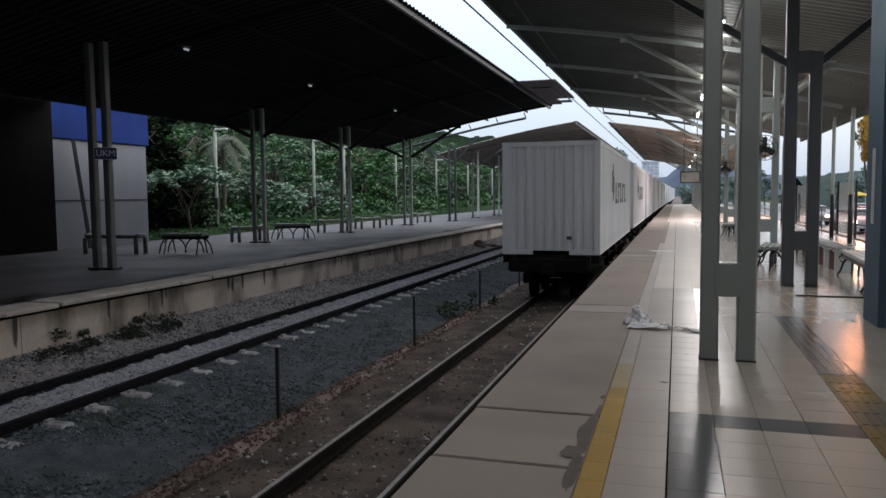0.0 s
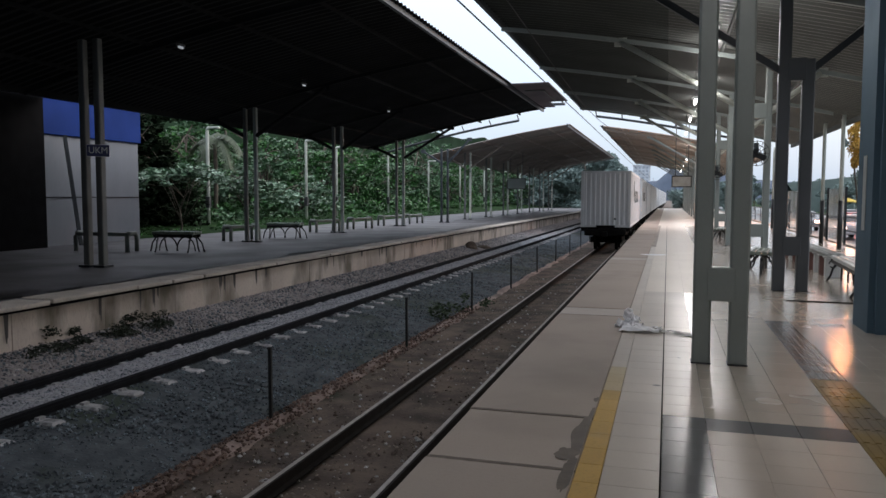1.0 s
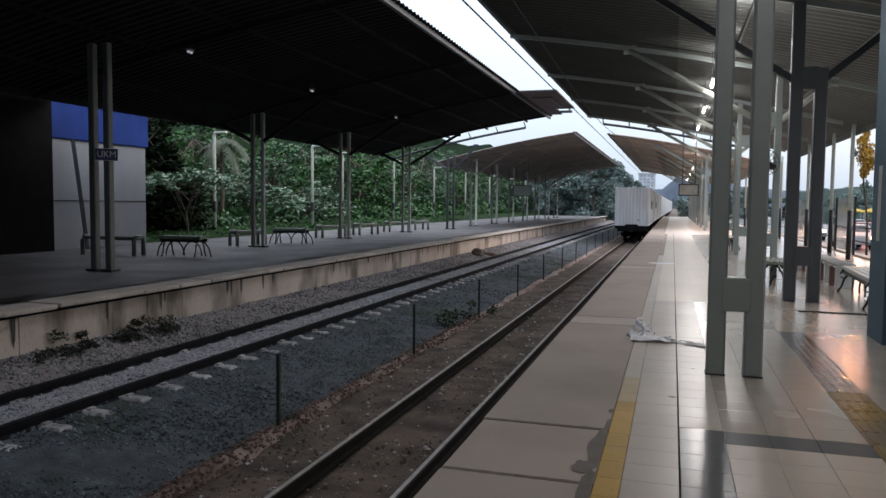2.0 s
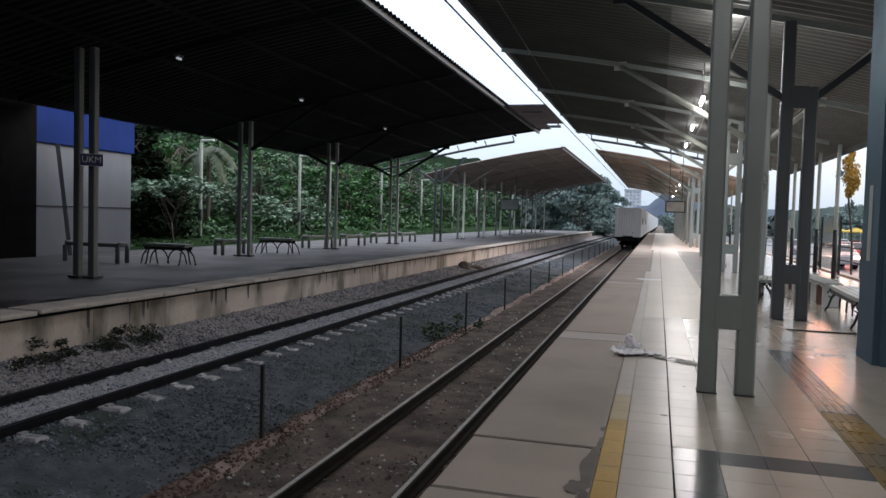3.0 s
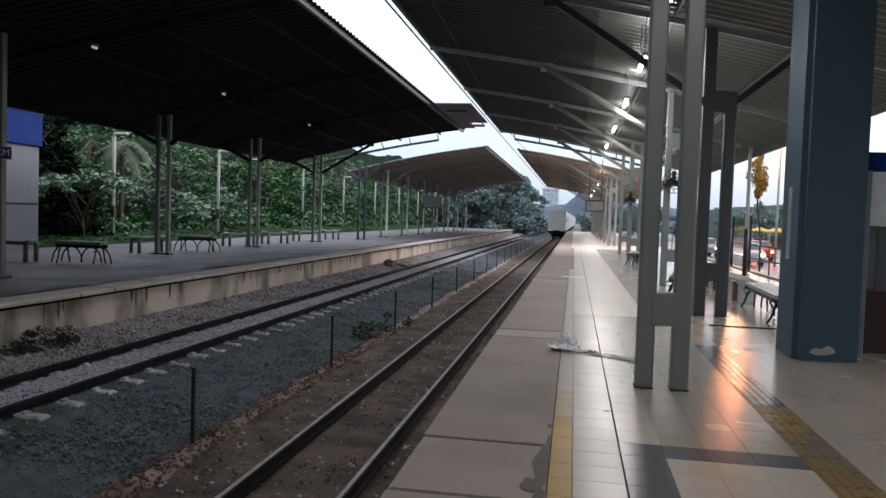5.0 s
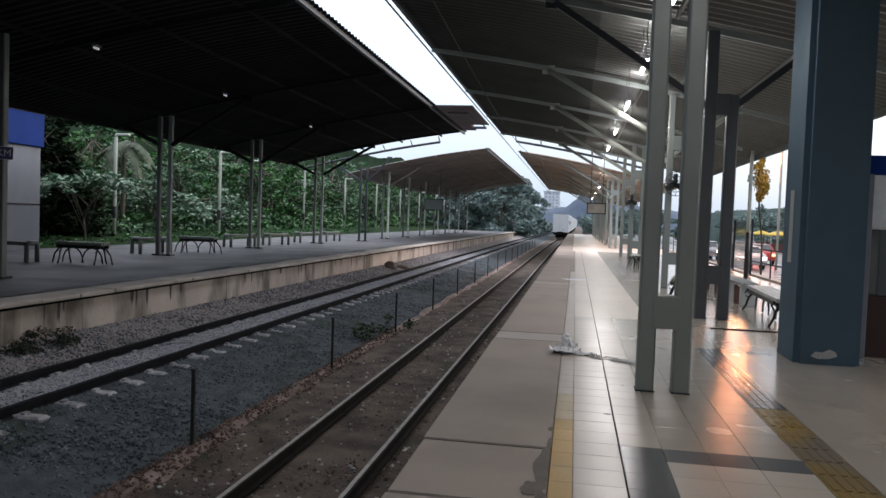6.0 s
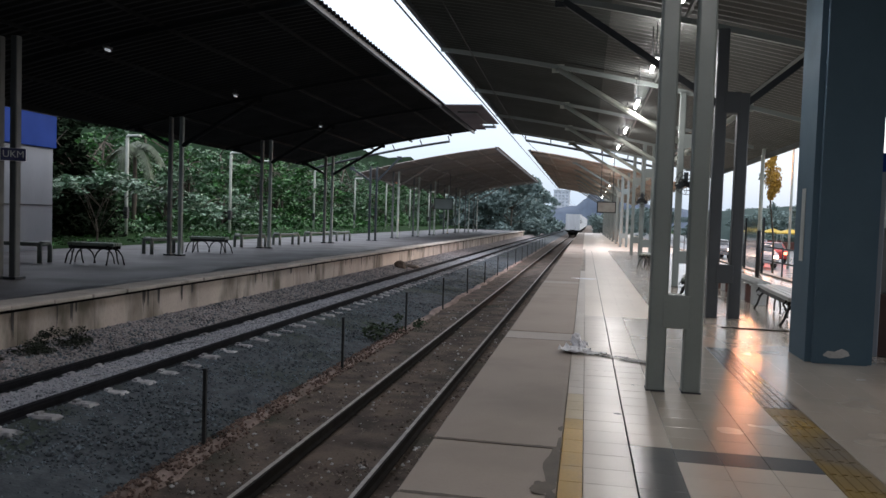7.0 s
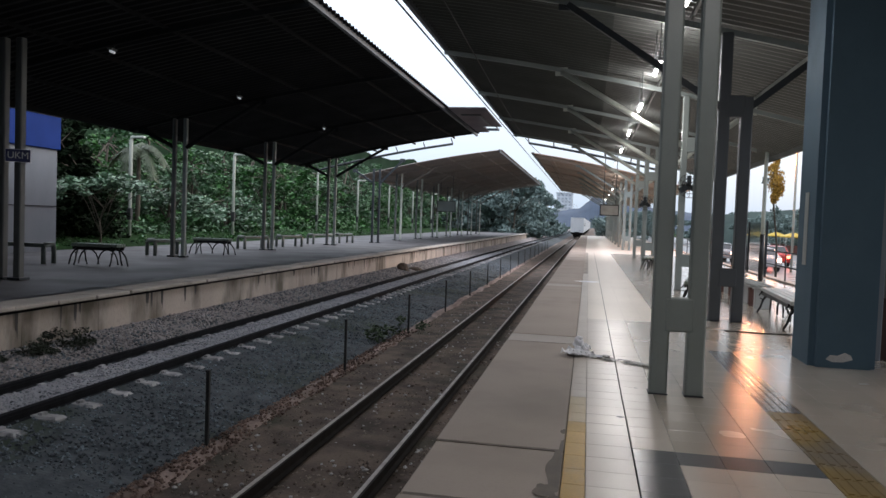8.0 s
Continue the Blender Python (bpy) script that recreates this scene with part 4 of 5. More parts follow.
CONT_W, CONT_L, CONT_Z0, CONT_H = 2.44, 12.19, 0.10, 2.8
movers = []


def container(k):
    t = empty("shipping_container", "white corrugated shipping container with dark side markings, riding on a wagon" if k < 2 else "plain white corrugated shipping container riding on a wagon", "container", "containers of the train")
    hw = CONT_W / 2
    bm = bmesh.new()
    for x in (-hw, hw - 0.16):
        for y in (0, CONT_L - 0.16):
            cbox(bm, x, x + 0.16, y, y + 0.16, 0, CONT_H, 0.012)
    for z in (0.0, CONT_H - 0.12):
        for x in (-hw + 0.01, hw - 0.11):
            box(bm, x, x + 0.10, 0.16, CONT_L - 0.16, z + 0.002, z + 0.118)
        for y in (0.01, CONT_L - 0.11):
            if z == 0.0 and y < 1:
                # open tunnel in the sill
                box(bm, -hw + 0.16, -0.46, y, y + 0.1, z + 0.002, z + 0.118)
                box(bm, 0.46, hw - 0.16, y, y + 0.1, z + 0.002, z + 0.118)
                continue
            box(bm, -hw + 0.16, hw - 0.16, y, y + 0.1, z + 0.002, z + 0.118)
    part("frame", bm, M_CONT, t)

    def corrugated(length, pitch, depth, start):
        prof, s = [], 0.0
        while s < length - 0.01:
            for ds, d in ((0, 0), (pitch * 0.34, 0), (pitch * 0.5, depth), (pitch * 0.84, depth)):
                if s + ds < length:
                    prof.append((start + s + ds, d))
            s += pitch
        prof.append((start + length, 0))
        return prof

    for x, s in ((-hw + 0.02, 1), (hw - 0.02, -1)):
        bm = bmesh.new()
        prof = corrugated(CONT_L - 0.32, 0.28, 0.036, 0.16)
        lo = [bm.verts.new((x + s * d, y, 0.1)) for y, d in prof]
        hi = [bm.verts.new((x + s * d, y, CONT_H - 0.1)) for y, d in prof]
        for i in range(len(prof) - 1):
            bm.faces.new((lo[i], lo[i + 1], hi[i + 1], hi[i]))
        part("side_wall", bm, M_CONT, t)
    bm = bmesh.new()
    prof = corrugated(CONT_W - 0.32, 0.235, 0.045, -hw + 0.16)
    lo = [bm.verts.new((x, 0.02 + d, 0.1)) for x, d in prof]
    hi = [bm.verts.new((x, 0.02 + d, CONT_H - 0.1)) for x, d in prof]
    for i in range(len(prof) - 1):
        bm.faces.new((lo[i], lo[i + 1], hi[i + 1], hi[i]))
    part("end_wall", bm, M_CONT, t)
    bm = bmesh.new()
    box(bm, -hw + 0.05, hw - 0.05, 0.05, CONT_L - 0.05, CONT_H - 0.05, CONT_H - 0.02)
    part("roof_panel", bm, M_CONT, t)
    for x0, x1 in ((-hw + 0.17, -0.01), (0.01, hw - 0.17)):
        bm = bmesh.new()
        box(bm, x0, x1, CONT_L - 0.06, CONT_L - 0.02, 0.12, CONT_H - 0.12)
        part("door", bm, M_CONT, t)
    if k < 2:
        # emblem and the bars of the marking on the flank
        bm = bmesh.new()
        for i, (y, z0, z1, w) in enumerate(((3.6, 1.55, 2.15, 0.16), (3.85, 1.3, 2.35, 0.22), (4.15, 1.5, 2.0, 0.16))):
            box(bm, hw - 0.016, hw - 0.006, y, y + w, z0, z1)
        part("emblem", bm, M_CONTMARK, t, "dark leaf-shaped emblem")
        for i in range(5):
            bm = bmesh.new()
            y = 4.9 + 0.95 * i
            box(bm, hw - 0.016, hw - 0.006, y, y + 0.2, 1.2, 1.85)
            box(bm, hw - 0.016, hw - 0.006, y + 0.2, y + 0.65, 1.2 + 0.5 * (i % 2), 1.34 + 0.5 * (i % 2))
            part("marking_bar", bm, M_CONTMARK, t, "dark marking bar")
    bm = bmesh.new()
    cbox(bm, 0.4, 0.52, -0.004, 0.02, 0.38, 0.46, 0.004)
    part("data_plate", bm, M_CONTMARK, t)
    return t


def wagon(k):
    t = empty("flat_wagon", "black iron container wagon rolling on the near track", "wagon", "wagons of the train")
    bm = bmesh.new()
    for x in (-1.0, 0.86):
        box(bm, x, x + 0.14, -0.3, CONT_L + 0.9, -0.38, -0.02)
    for y in [0.0, 2.4, 4.8, 7.2, 9.6, 11.9]:
        box(bm, -1.2, 1.2, y, y + 0.25, -0.2, -0.005)
    box(bm, -0.35, 0.35, -0.3, CONT_L + 0.9, -0.34, -0.06)
    part("underframe", bm, M_WAGON, t)
    for y in (-0.4, CONT_L + 0.83):
        bm = bmesh.new()
        cbox(bm, -0.95, 0.95, y, y + 0.12, -0.4, -0.08, 0.02)
        part("headstock", bm, M_WAGON, t)
        bm = bmesh.new()
        cbox(bm, -0.14, 0.14, y - 0.22, y + 0.3, -0.46, -0.18, 0.03)
        part("coupler", bm, M_WAGON, t)
    for y in (1.5, CONT_L - 1.5):
        bm = bmesh.new()
        for s in (-0.78, 0.66):
            cbox(bm, s, s + 0.12, -1.1, 1.1, -0.78, -0.5, 0.03)
        box(bm, -0.7, 0.7, -0.2, 0.2, -0.7, -0.36)
        bogie = part("bogie", bm, M_WAGON, t, m=pose(0, y, 0))
        for dy in (-0.85, 0.85):
            bm = bmesh.new()
            for s in (-0.5335, 0.5335):
                tube(bm, [(s - 0.06, 0, 0), (s + 0.06, 0, 0)], 0.425, 20)
                tube(bm, [(s - 0.08 if s > 0 else s + 0.06, 0, 0), (s - 0.06 if s > 0 else s + 0.08, 0, 0)], 0.45, 20)
            tube(bm, [(-0.75, 0, 0), (0.75, 0, 0)], 0.07, 8)
            part("wheelset", bm, M_WAGON, bogie, m=pose(0, dy, -0.72))
    return t


def train():
    for k in range(WAGONS):
        c = container(k) if k < 3 else copy_thing(movers[5][0], Matrix())
        movers.append((wagon(k) if k == 0 else copy_thing(movers[0][0], Matrix()), 0, TRAIN_START + PITCH * k, CONT_Z0 - 0.004))
        movers.append((c, 0, TRAIN_START + PITCH * k, CONT_Z0))


def motions():
    times = [0, 0.1, 0.2, 0.5] + [1.0 + 0.5 * i for i in range(14)] + [7.8, 7.9, 8.0]
    for ob, x, y, z in movers:
        rows = []
        for t in times:
            at = y + TRAIN_SPEED * t - TRAIN_SLOWING * t * t
            turn = math.degrees(math.atan2(bend(at + CONT_L) - bend(at), CONT_L))
            rows.append((t, pose(x + bend(at), at, z, 0, 0, -turn)))
        walk(ob, rows)
    # the loose sheet stirs in the train's wake, then settles against the heap, turned to look narrow from the camera
    walk(loose, [(0, pose(2.68, 7.86, 0.004, 0, 0, -6)), (2.2, pose(2.65, 7.9, 0.004, 0, 0, 2)), (2.8, pose(2.58, 8.0, 0.01, 0, 4, 28)), (3.4, pose(2.53, 8.1, 0.014, 0, 5, 60)), (3.8, pose(2.51, 8.15, 0.012, 0, 5, 76)), (8, pose(2.51, 8.15, 0.012, 0, 5, 76))])


# ---------------- buildings, cars, distance ----------------
def white_hut():
    t = empty("station_hut", "white-walled station building with a deep blue upper band", "building", kind="")
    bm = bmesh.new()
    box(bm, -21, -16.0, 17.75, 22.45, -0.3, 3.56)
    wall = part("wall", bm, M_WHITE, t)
    bm = bmesh.new()
    box(bm, -15.995, -15.975, 17.75, 22.45, 1.55, 1.575)
    part("panel_joint", bm, M_DARKWALL, wall)
    bm = bmesh.new()
    cbox(bm, -21.05, -15.9, 17.72, 22.52, 3.56, 4.7, 0.02)
    part("blue_band", bm, M_BLUE, t)
    bm = bmesh.new()
    box(bm, -21.05, -15.88, 17.7, 22.54, 4.7, 4.76)
    part("roof", bm, M_DARKSTEEL, t)
    t2 = empty("dark_building", "station building beside the white one, unlit look painted near black", "building")
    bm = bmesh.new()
    # runs on unseen to y -48 to block side light
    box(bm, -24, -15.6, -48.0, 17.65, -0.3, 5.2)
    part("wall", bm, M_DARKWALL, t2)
    bm = bmesh.new()
    cbox(bm, -24.1, -15.5, -48.1, 17.68, 5.2, 5.4, 0.02)
    part("roof", bm, M_DARKSTEEL, t2)
    # sheet added over the eave gap to keep skylight off the floor
    bm = bmesh.new()
    box(bm, -15.498, -12.5, -48, 17.6, 4.62, 4.72)
    part("eave_link", bm, M_DARKSTEEL, t2)
    bm = bmesh.new()
    bar(bm, (-15.42, 18.85, 0.0), (-15.62, 18.5, 3.55), 0.1, 0.1)
    solid("leaning_beam", bm, M_DARKSTEEL, "dark slanting steel beam leaning before the white wall", "beam")


def car(m, paint, label, tail):
    t = empty("car", label, "car", "cars on the road", m=m)
    bm = bmesh.new()
    prof = [(-2.1, 0.3), (-2.1, 0.8), (-1.9, 0.95), (-1.2, 1.0), (-0.6, 1.42), (0.9, 1.45), (1.6, 1.0), (2.05, 0.9), (2.1, 0.3)]
    rings = [[bm.verts.new((x, y * (0.86 if z > 1.2 else 1), z)) for y, z in prof] for x in (-0.82, 0.82)]
    for i in range(len(prof)):
        j = (i + 1) % len(prof)
        bm.faces.new((rings[0][i], rings[0][j], rings[1][j], rings[1][i]))
    bm.faces.new(rings[0])
    bm.faces.new(rings[1][::-1])
    bmesh.ops.bevel(bm, geom=bm.edges[:], offset=0.05, segments=2, affect="EDGES")
    part("body", bm, paint, t)
    for y, z, w in ((-0.92, 1.22, 0.03), (1.25, 1.24, 0.03)):
        bm = bmesh.new()
        ang = 35 if y < 0 else -32
        box(bm, -0.68, 0.68, -0.32, 0.32, -0.01, 0.012, pose(0, y, z, ang, 0, 0))
        part("windscreen", bm, M_PANE, t)
    for s in (-1, 1):
        bm = bmesh.new()
        box(bm, s * 0.815, s * 0.83, -0.6, 0.85, 1.05, 1.36)
        part("side_window", bm, M_PANE, t)
        for y in (-1.3, 1.3):
            bm = bmesh.new()
            tube(bm, [(s * 0.62, y, 0.31), (s * 0.84, y, 0.31)], 0.31, 14)
            part("wheel", bm, M_TYRE, t)
        bm = bmesh.new()
        cbox(bm, s * 0.6 - 0.16, s * 0.6 + 0.16, -2.13, -2.05, 0.62, 0.8, 0.02)
        part("tail_light" if tail else "head_light", bm, M_TAIL if tail else M_HEAD, t)


def far_town():
    bm = bmesh.new()
    box(bm, 12, 26, -20, 260, -0.95, -0.885)
    solid("road", bm, M_ASPHALT, "dark asphalt road beside the station", "road", "structure")
    cars = ((13.4, 50, 3, M_CAR_W, 0), (17.5, 46, 4, M_CAR_W, 0), (15.9, 41, -3, M_CAR_R, 1), (19.6, 53, 2, M_CAR_S, 1), (16.0, 58, 0, M_CAR_R, 1), (12.9, 62, 2, M_CAR_S, 0), (21.5, 64, 5, M_CAR_W, 0), (18.0, 72, 0, M_CAR_S, 1), (23.5, 58, 0, M_CAR_R, 1))
    names = {M_CAR_W: "white", M_CAR_R: "red", M_CAR_S: "silver"}
    for x, y, r, paint, tail in cars:
        car(pose(x, y, -0.885, 0, 0, r), paint, names[paint] + " saloon car on the wet road with lights on", tail)
    for x, y, r in ((26.9, 96, 4), (27.2, 106, -3), (26.8, 115, 2)):
        market_stall(pose(x, y, -0.9, 0, 0, r))
    # street lamps over there
    for x, y in ((27, 52), (27, 84), (15.1, 49)):
        s = empty("street_lamp", "grey street lamp with a lit warm head", "street lamp", "street lamps by the road", m=pose(x, y, -0.95))
        bm = bmesh.new()
        tube(bm, [(0, 0, 0), (0, 0, 7.6), (-0.3, 0, 8.1), (-1.35, 0, 8.33)], 0.08, 7, 0.05)
        part("pole", bm, M_LAMPPOST, s)
        bm = bmesh.new()
        cbox(bm, -2.1, -1.3, -0.2, 0.2, 8.26, 8.4, 0.03)
        head = part("lamp_head", bm, M_POST, s)
        bm = bmesh.new()
        cbox(bm, -2.08, -1.32, -0.18, 0.18, 8.14, 8.255, 0.03)
        part("lamp_glass", bm, M_WARM if x < 25 else M_WARM_DIM, head, "glowing orange lamp glass")


def market_stall(m):
    t = empty("market_stall", "small roadside stall under a yellow canvas", "stall", "stalls across the road", m=m)
    bm = bmesh.new()
    rim = [bm.verts.new((x, y, z)) for z in (2.0, 1.86) for x, y in ((-1.3, -1.1), (1.3, -1.1), (1.3, 1.1), (-1.3, 1.1))]
    peak = bm.verts.new((0, 0, 2.5))
    for k in range(4):
        bm.faces.new((rim[k], rim[(k + 1) % 4], peak))
        bm.faces.new((rim[k], rim[(k + 1) % 4], rim[(k + 1) % 4 + 4], rim[k + 4]))
    part("canvas", bm, M_STALL, t)
    for x in (-1.2, 1.2):
        for y in (-1.0, 1.0):
            bm = bmesh.new()
            tube(bm, [(x, y, 0), (x, y, 2.0)], 0.03, 6)
            part("pole", bm, M_LAMPPOST, t)
    bm = bmesh.new()
    cbox(bm, -1.1, 1.1, -0.9, -0.3, 0, 0.9, 0.02)
    part("counter", bm, M_BROWN, t)


def hill(name, pts, material, label, depth=60):
    """A wooded ridge with an uneven outline: (x, y, height) along its crest."""
    bm = bmesh.new()
    prev = None
    dense = []
    for (x0, y0, h0), (x1, y1, h1) in zip(pts, pts[1:]):
        for i in range(24):
            f = i / 24
            dense.append((x0 + (x1 - x0) * f, y0 + (y1 - y0) * f, h0 + (h1 - h0) * f))
    for x, y, h in dense:
        h += h * 0.07 * noise.noise((x * 0.05, y * 0.05, 1)) + 0.05 * h * noise.noise((x * 0.25, y * 0.25, 5))
        ring = [bm.verts.new((x, y - depth * 0.5, -1.3)), bm.verts.new((x, y - depth * 0.2, h * 0.6)), bm.verts.new((x, y, h)), bm.verts.new((x, y + depth * 0.6, -1.3))]
        if prev:
            for i in range(3):
                f = bm.faces.new((prev[i], ring[i], ring[i + 1], prev[i + 1]))
                f.smooth = True
        prev = ring
    solid(name, bm, material, label, "hill", "structure")


def apartment(x, y, w, h, label):
    t = empty("apartment_building", label, "building", m=pose(x, y, -1.0))
    bm = bmesh.new()
    box(bm, -w / 2, w / 2, 0, 12, 0, h)
    part("wall", bm, M_FLAT, t)
    bm = bmesh.new()
    box(bm, -w / 2 - 0.5, w / 2 + 0.5, -0.5, 12.5, h, h + 1.2)
    part("roof", bm, M_FLAT, t)
    bm = bmesh.new()
    box(bm, -0.9, 0.9, -0.15, -0.05, -0.8, 0.8)
    me = to_mesh("window", bm, M_FLATPANE)
    pieces("window", me, t, [pose(-w / 2 + 2.4 + 3.6 * i, 0, 2.5 + 3.2 * j) for i in range(int(w / 3.6)) for j in range(int(h / 3.2))])


# ---------------- the place put together ----------------
ground()
stones("ballast_stones", 30000, (-6.2, -1.75, 3, 46), bed_height, (0.014, 0.036), M_BALLAST, "grey crushed ballast stones round the far track")
stones("pale_ballast_stones", 9000, (-4.79, -3.91, 3, 60), pale_height, (0.016, 0.034), M_PALESTONE, "pale crushed stones heaped between the far rails")
bm = bmesh.new()
prev = None
for i in range(240):
    y = 2 + 0.25 * i
    row = [bm.verts.new((-4.8 + 0.11 * k, y, -0.902 + 0.012 * noise.noise((k * 0.9, y * 3, 6)))) for k in range(9)]
    for k in range(8 if prev else 0):
        bm.faces.new((prev[k], prev[k + 1], row[k + 1], row[k])).smooth = True
    prev = row
solid("packed_grit", bm, M_PALESTONE, "pale packed grit between the far rails", "gravel", "stuff")
stones("dusty_ballast_stones", 8000, (-6.22, -5.0, 5, 62), bed_height, (0.02, 0.045), M_DUSTSTONE, "dusty paler ballast stones along the platform wall")
stones("kerb_stones", 2200, (-1.88, -1.5, 3, 17), kerb_height, (0.012, 0.034), M_KERBSTONE, "reddish broken stones along the earthen kerb")
stones("pale_litter_chips", 650, (-1.45, 1.4, 2.8, 26), bed_height, (0.008, 0.036), M_PATCH, "small pale chips scattered over the soil")
stones("soil_clods", 420, (-1.6, 1.45, 2.5, 14), bed_height, (0.015, 0.045), M_SOIL, "dark clods of soil between the rails")
stones("soil_stones", 12000, (-1.7, 1.5, 2.5, 40), bed_height, (0.006, 0.024), M_BROKEN, "scattered brownish stones in the trackside soil")
track(0.0, -1.05, M_RAIL, "rusty metre-gauge rails with bright worn heads", False)
track(-4.35, -0.78, M_RAILDARK, "dark rails on pale concrete sleepers in ballast", True)
bm = bmesh.new()
sweep(bm, [(-0.16, -0.1), (0.2, -0.1), (0.06, 0.02), (-0.06, 0.035)], [(-1.68 + 0.1 * noise.noise((0, y * 0.5, 2)) + 0.05 * noise.noise((0, y * 2.1, 4)), y, -1.2 + 0.035 * noise.noise((0, y * 0.8, 9))) for y in [2 + 0.25 * i for i in range(420)]])
solid("kerb", bm, M_KERB, "low reddish earthen kerb along the ballast foot", "kerb", "structure")
for i in range(16):
    fence_post(pose(-1.7 if i == 0 else -1.62, 6.85 + 4.85 * i, -1.2), (0, 0.5, -0.8, 0.6, 4, -1, 0.5, 0)[i % 8])
rng = random.Random(11)
thicket("weeds", 9, (-2.05, -1.5, 14.6, 18.0), 0.42, (0.025, 0.075), M_WEEDGREEN, 31, "tuft of weeds at the ballast foot", (0.12, 0.28), -1.2, 60)
bm = bmesh.new()
bmesh.ops.create_icosphere(bm, subdivisions=2, radius=0.3)
for v in bm.verts:
    v.co *= 1 + 0.35 * noise.noise(v.co * 4)
    v.co.z *= 0.85
solid("boulder", bm, M_SOIL, "dark lump of rock by the platform wall", "rock", m=pose(-5.75, 32.6, -0.72))
bm = bmesh.new()
bmesh.ops.create_icosphere(bm, subdivisions=2, radius=0.35)
for v in bm.verts:
    v.co *= 1 + 0.4 * noise.noise(v.co * 3 + Vector((4, 0, 0)))
    v.co.z *= 0.4
solid("spoil_heap", bm, M_SOIL, "flat heap of dark soil by the rails", "soil heap", m=pose(-5.5, 33.8, -0.84))

platform_right()
platform_left()
bm = bmesh.new()
for seed, x, y, w, h in ((1, 2.44, 3.72, 0.06, 0.36), (2, 2.39, 3.3, 0.08, 0.12), (3, 2.46, 4.2, 0.022, 0.18), (4, 2.458, 4.62, 0.025, 0.06), (6, 2.44, 2.95, 0.04, 0.3)):
    ring = []
    for k in range(48):
        c, q = math.cos(k * math.pi / 24), math.sin(k * math.pi / 24)
        g = 1 + 0.45 * noise.noise((seed, 1.3 * c, 1.3 * q)) + 0.16 * noise.noise((seed + 9, 4 * c, 4 * q))
        ring.append(bm.verts.new((min(x + w * c * g, 2.468), y + h * q * g, 0.0015 + 0.0004 * seed)))
    bm.faces.new(ring)
solid("damp_stain", bm, M_STAIN, "dark damp stain on the concrete platform edge", "stain")

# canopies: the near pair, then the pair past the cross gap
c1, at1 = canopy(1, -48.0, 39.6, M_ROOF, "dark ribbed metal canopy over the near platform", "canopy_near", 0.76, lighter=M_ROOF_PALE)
c2, at2 = canopy(-1, -48.0, 39.6, M_ROOF_L, "ribbed metal canopy over the opposite platform, shade painted near black", "canopy_opposite", 1.07)
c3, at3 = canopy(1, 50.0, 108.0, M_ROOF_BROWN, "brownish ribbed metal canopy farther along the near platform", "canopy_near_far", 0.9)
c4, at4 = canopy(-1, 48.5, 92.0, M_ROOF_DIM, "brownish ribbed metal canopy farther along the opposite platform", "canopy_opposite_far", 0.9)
end_frame(c1, at1, 40.2, 0.8, 7.6)
end_frame(c2, at2, 40.2, 1.6, 9.4)
bm = bmesh.new()
box(bm, -3.46, -1.86, 30.1, 36.2, 6.30, 6.345)
part("stepped_end_panel", bm, M_ROOF_PLUM, c2, "dull plum-brown closing panel")
for x0, x1, y0, y1 in ((-3.2, -2.3, 31.9, 32.0), (-2.4, -2.33, 32.0, 35.6)):
    bm = bmesh.new()
    box(bm, x0, x1, y0, y1, 6.24, 6.298)
    part("panel_rib", bm, M_DIMSTEEL, c2)
bm = bmesh.new()
box(bm, -2.75, -2.1, 37.1, 37.22, 6.22, 6.34)
for x in (-2.72, -2.15):
    box(bm, x, x + 0.05, 36.1, 37.1, 6.25, 6.3)
part("end_rail", bm, M_DARKSTEEL, c2)
bm = bmesh.new()
box(bm, -3.46, -2.8, 36.2, 38.6, 6.31, 6.345)
part("stepped_end_panel", bm, M_ROOF_PLUM, c2)

# unseen sheet added over the slit to darken the near end
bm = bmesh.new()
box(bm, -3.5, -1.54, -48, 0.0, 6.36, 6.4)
part("ridge_cover", bm, M_ROOF_L, c2, "unseen dark sheet added to keep slit light out")
COLS_R = [6.3 + 6.35 * i for i in range(6)]
for y in [-6.4, -0.05] + COLS_R:
    rafter(c1, at1, y, M_STEEL)
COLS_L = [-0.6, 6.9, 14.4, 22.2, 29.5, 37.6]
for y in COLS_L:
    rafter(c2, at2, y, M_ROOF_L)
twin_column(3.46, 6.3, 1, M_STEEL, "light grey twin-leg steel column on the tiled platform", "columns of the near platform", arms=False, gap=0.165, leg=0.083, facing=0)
# light is in the colours: second column shaded, its arms darker, other struts lamp-pale
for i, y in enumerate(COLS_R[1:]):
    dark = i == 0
    twin_column(4.985 if dark else 5.1, y, 1, M_MIDSTEEL if dark else M_STEEL, "twin-leg steel column with slanting arms, shade put into blue-grey" if dark else "light grey twin-leg steel column with slanting struts", "columns of the near platform", inner=2.95 if dark else 3.4, outer=1.35, cut=dark, gap=0.186 if dark else 0.2, leg=0.096 if dark else 0.08, arm_material=M_DARKSTEEL if dark else M_LAMPPOST)
for y in [50.8 + 7.2 * i for i in range(8)]:
    rafter(c3, at3, y, M_ROOF_BROWN)
    twin_column(5.1, y, 1, M_STEEL, "light grey twin-leg steel column with slanting struts", "columns of the near platform", inner=3.4, outer=1.35)
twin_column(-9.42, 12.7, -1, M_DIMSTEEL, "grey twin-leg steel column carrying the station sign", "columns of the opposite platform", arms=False)
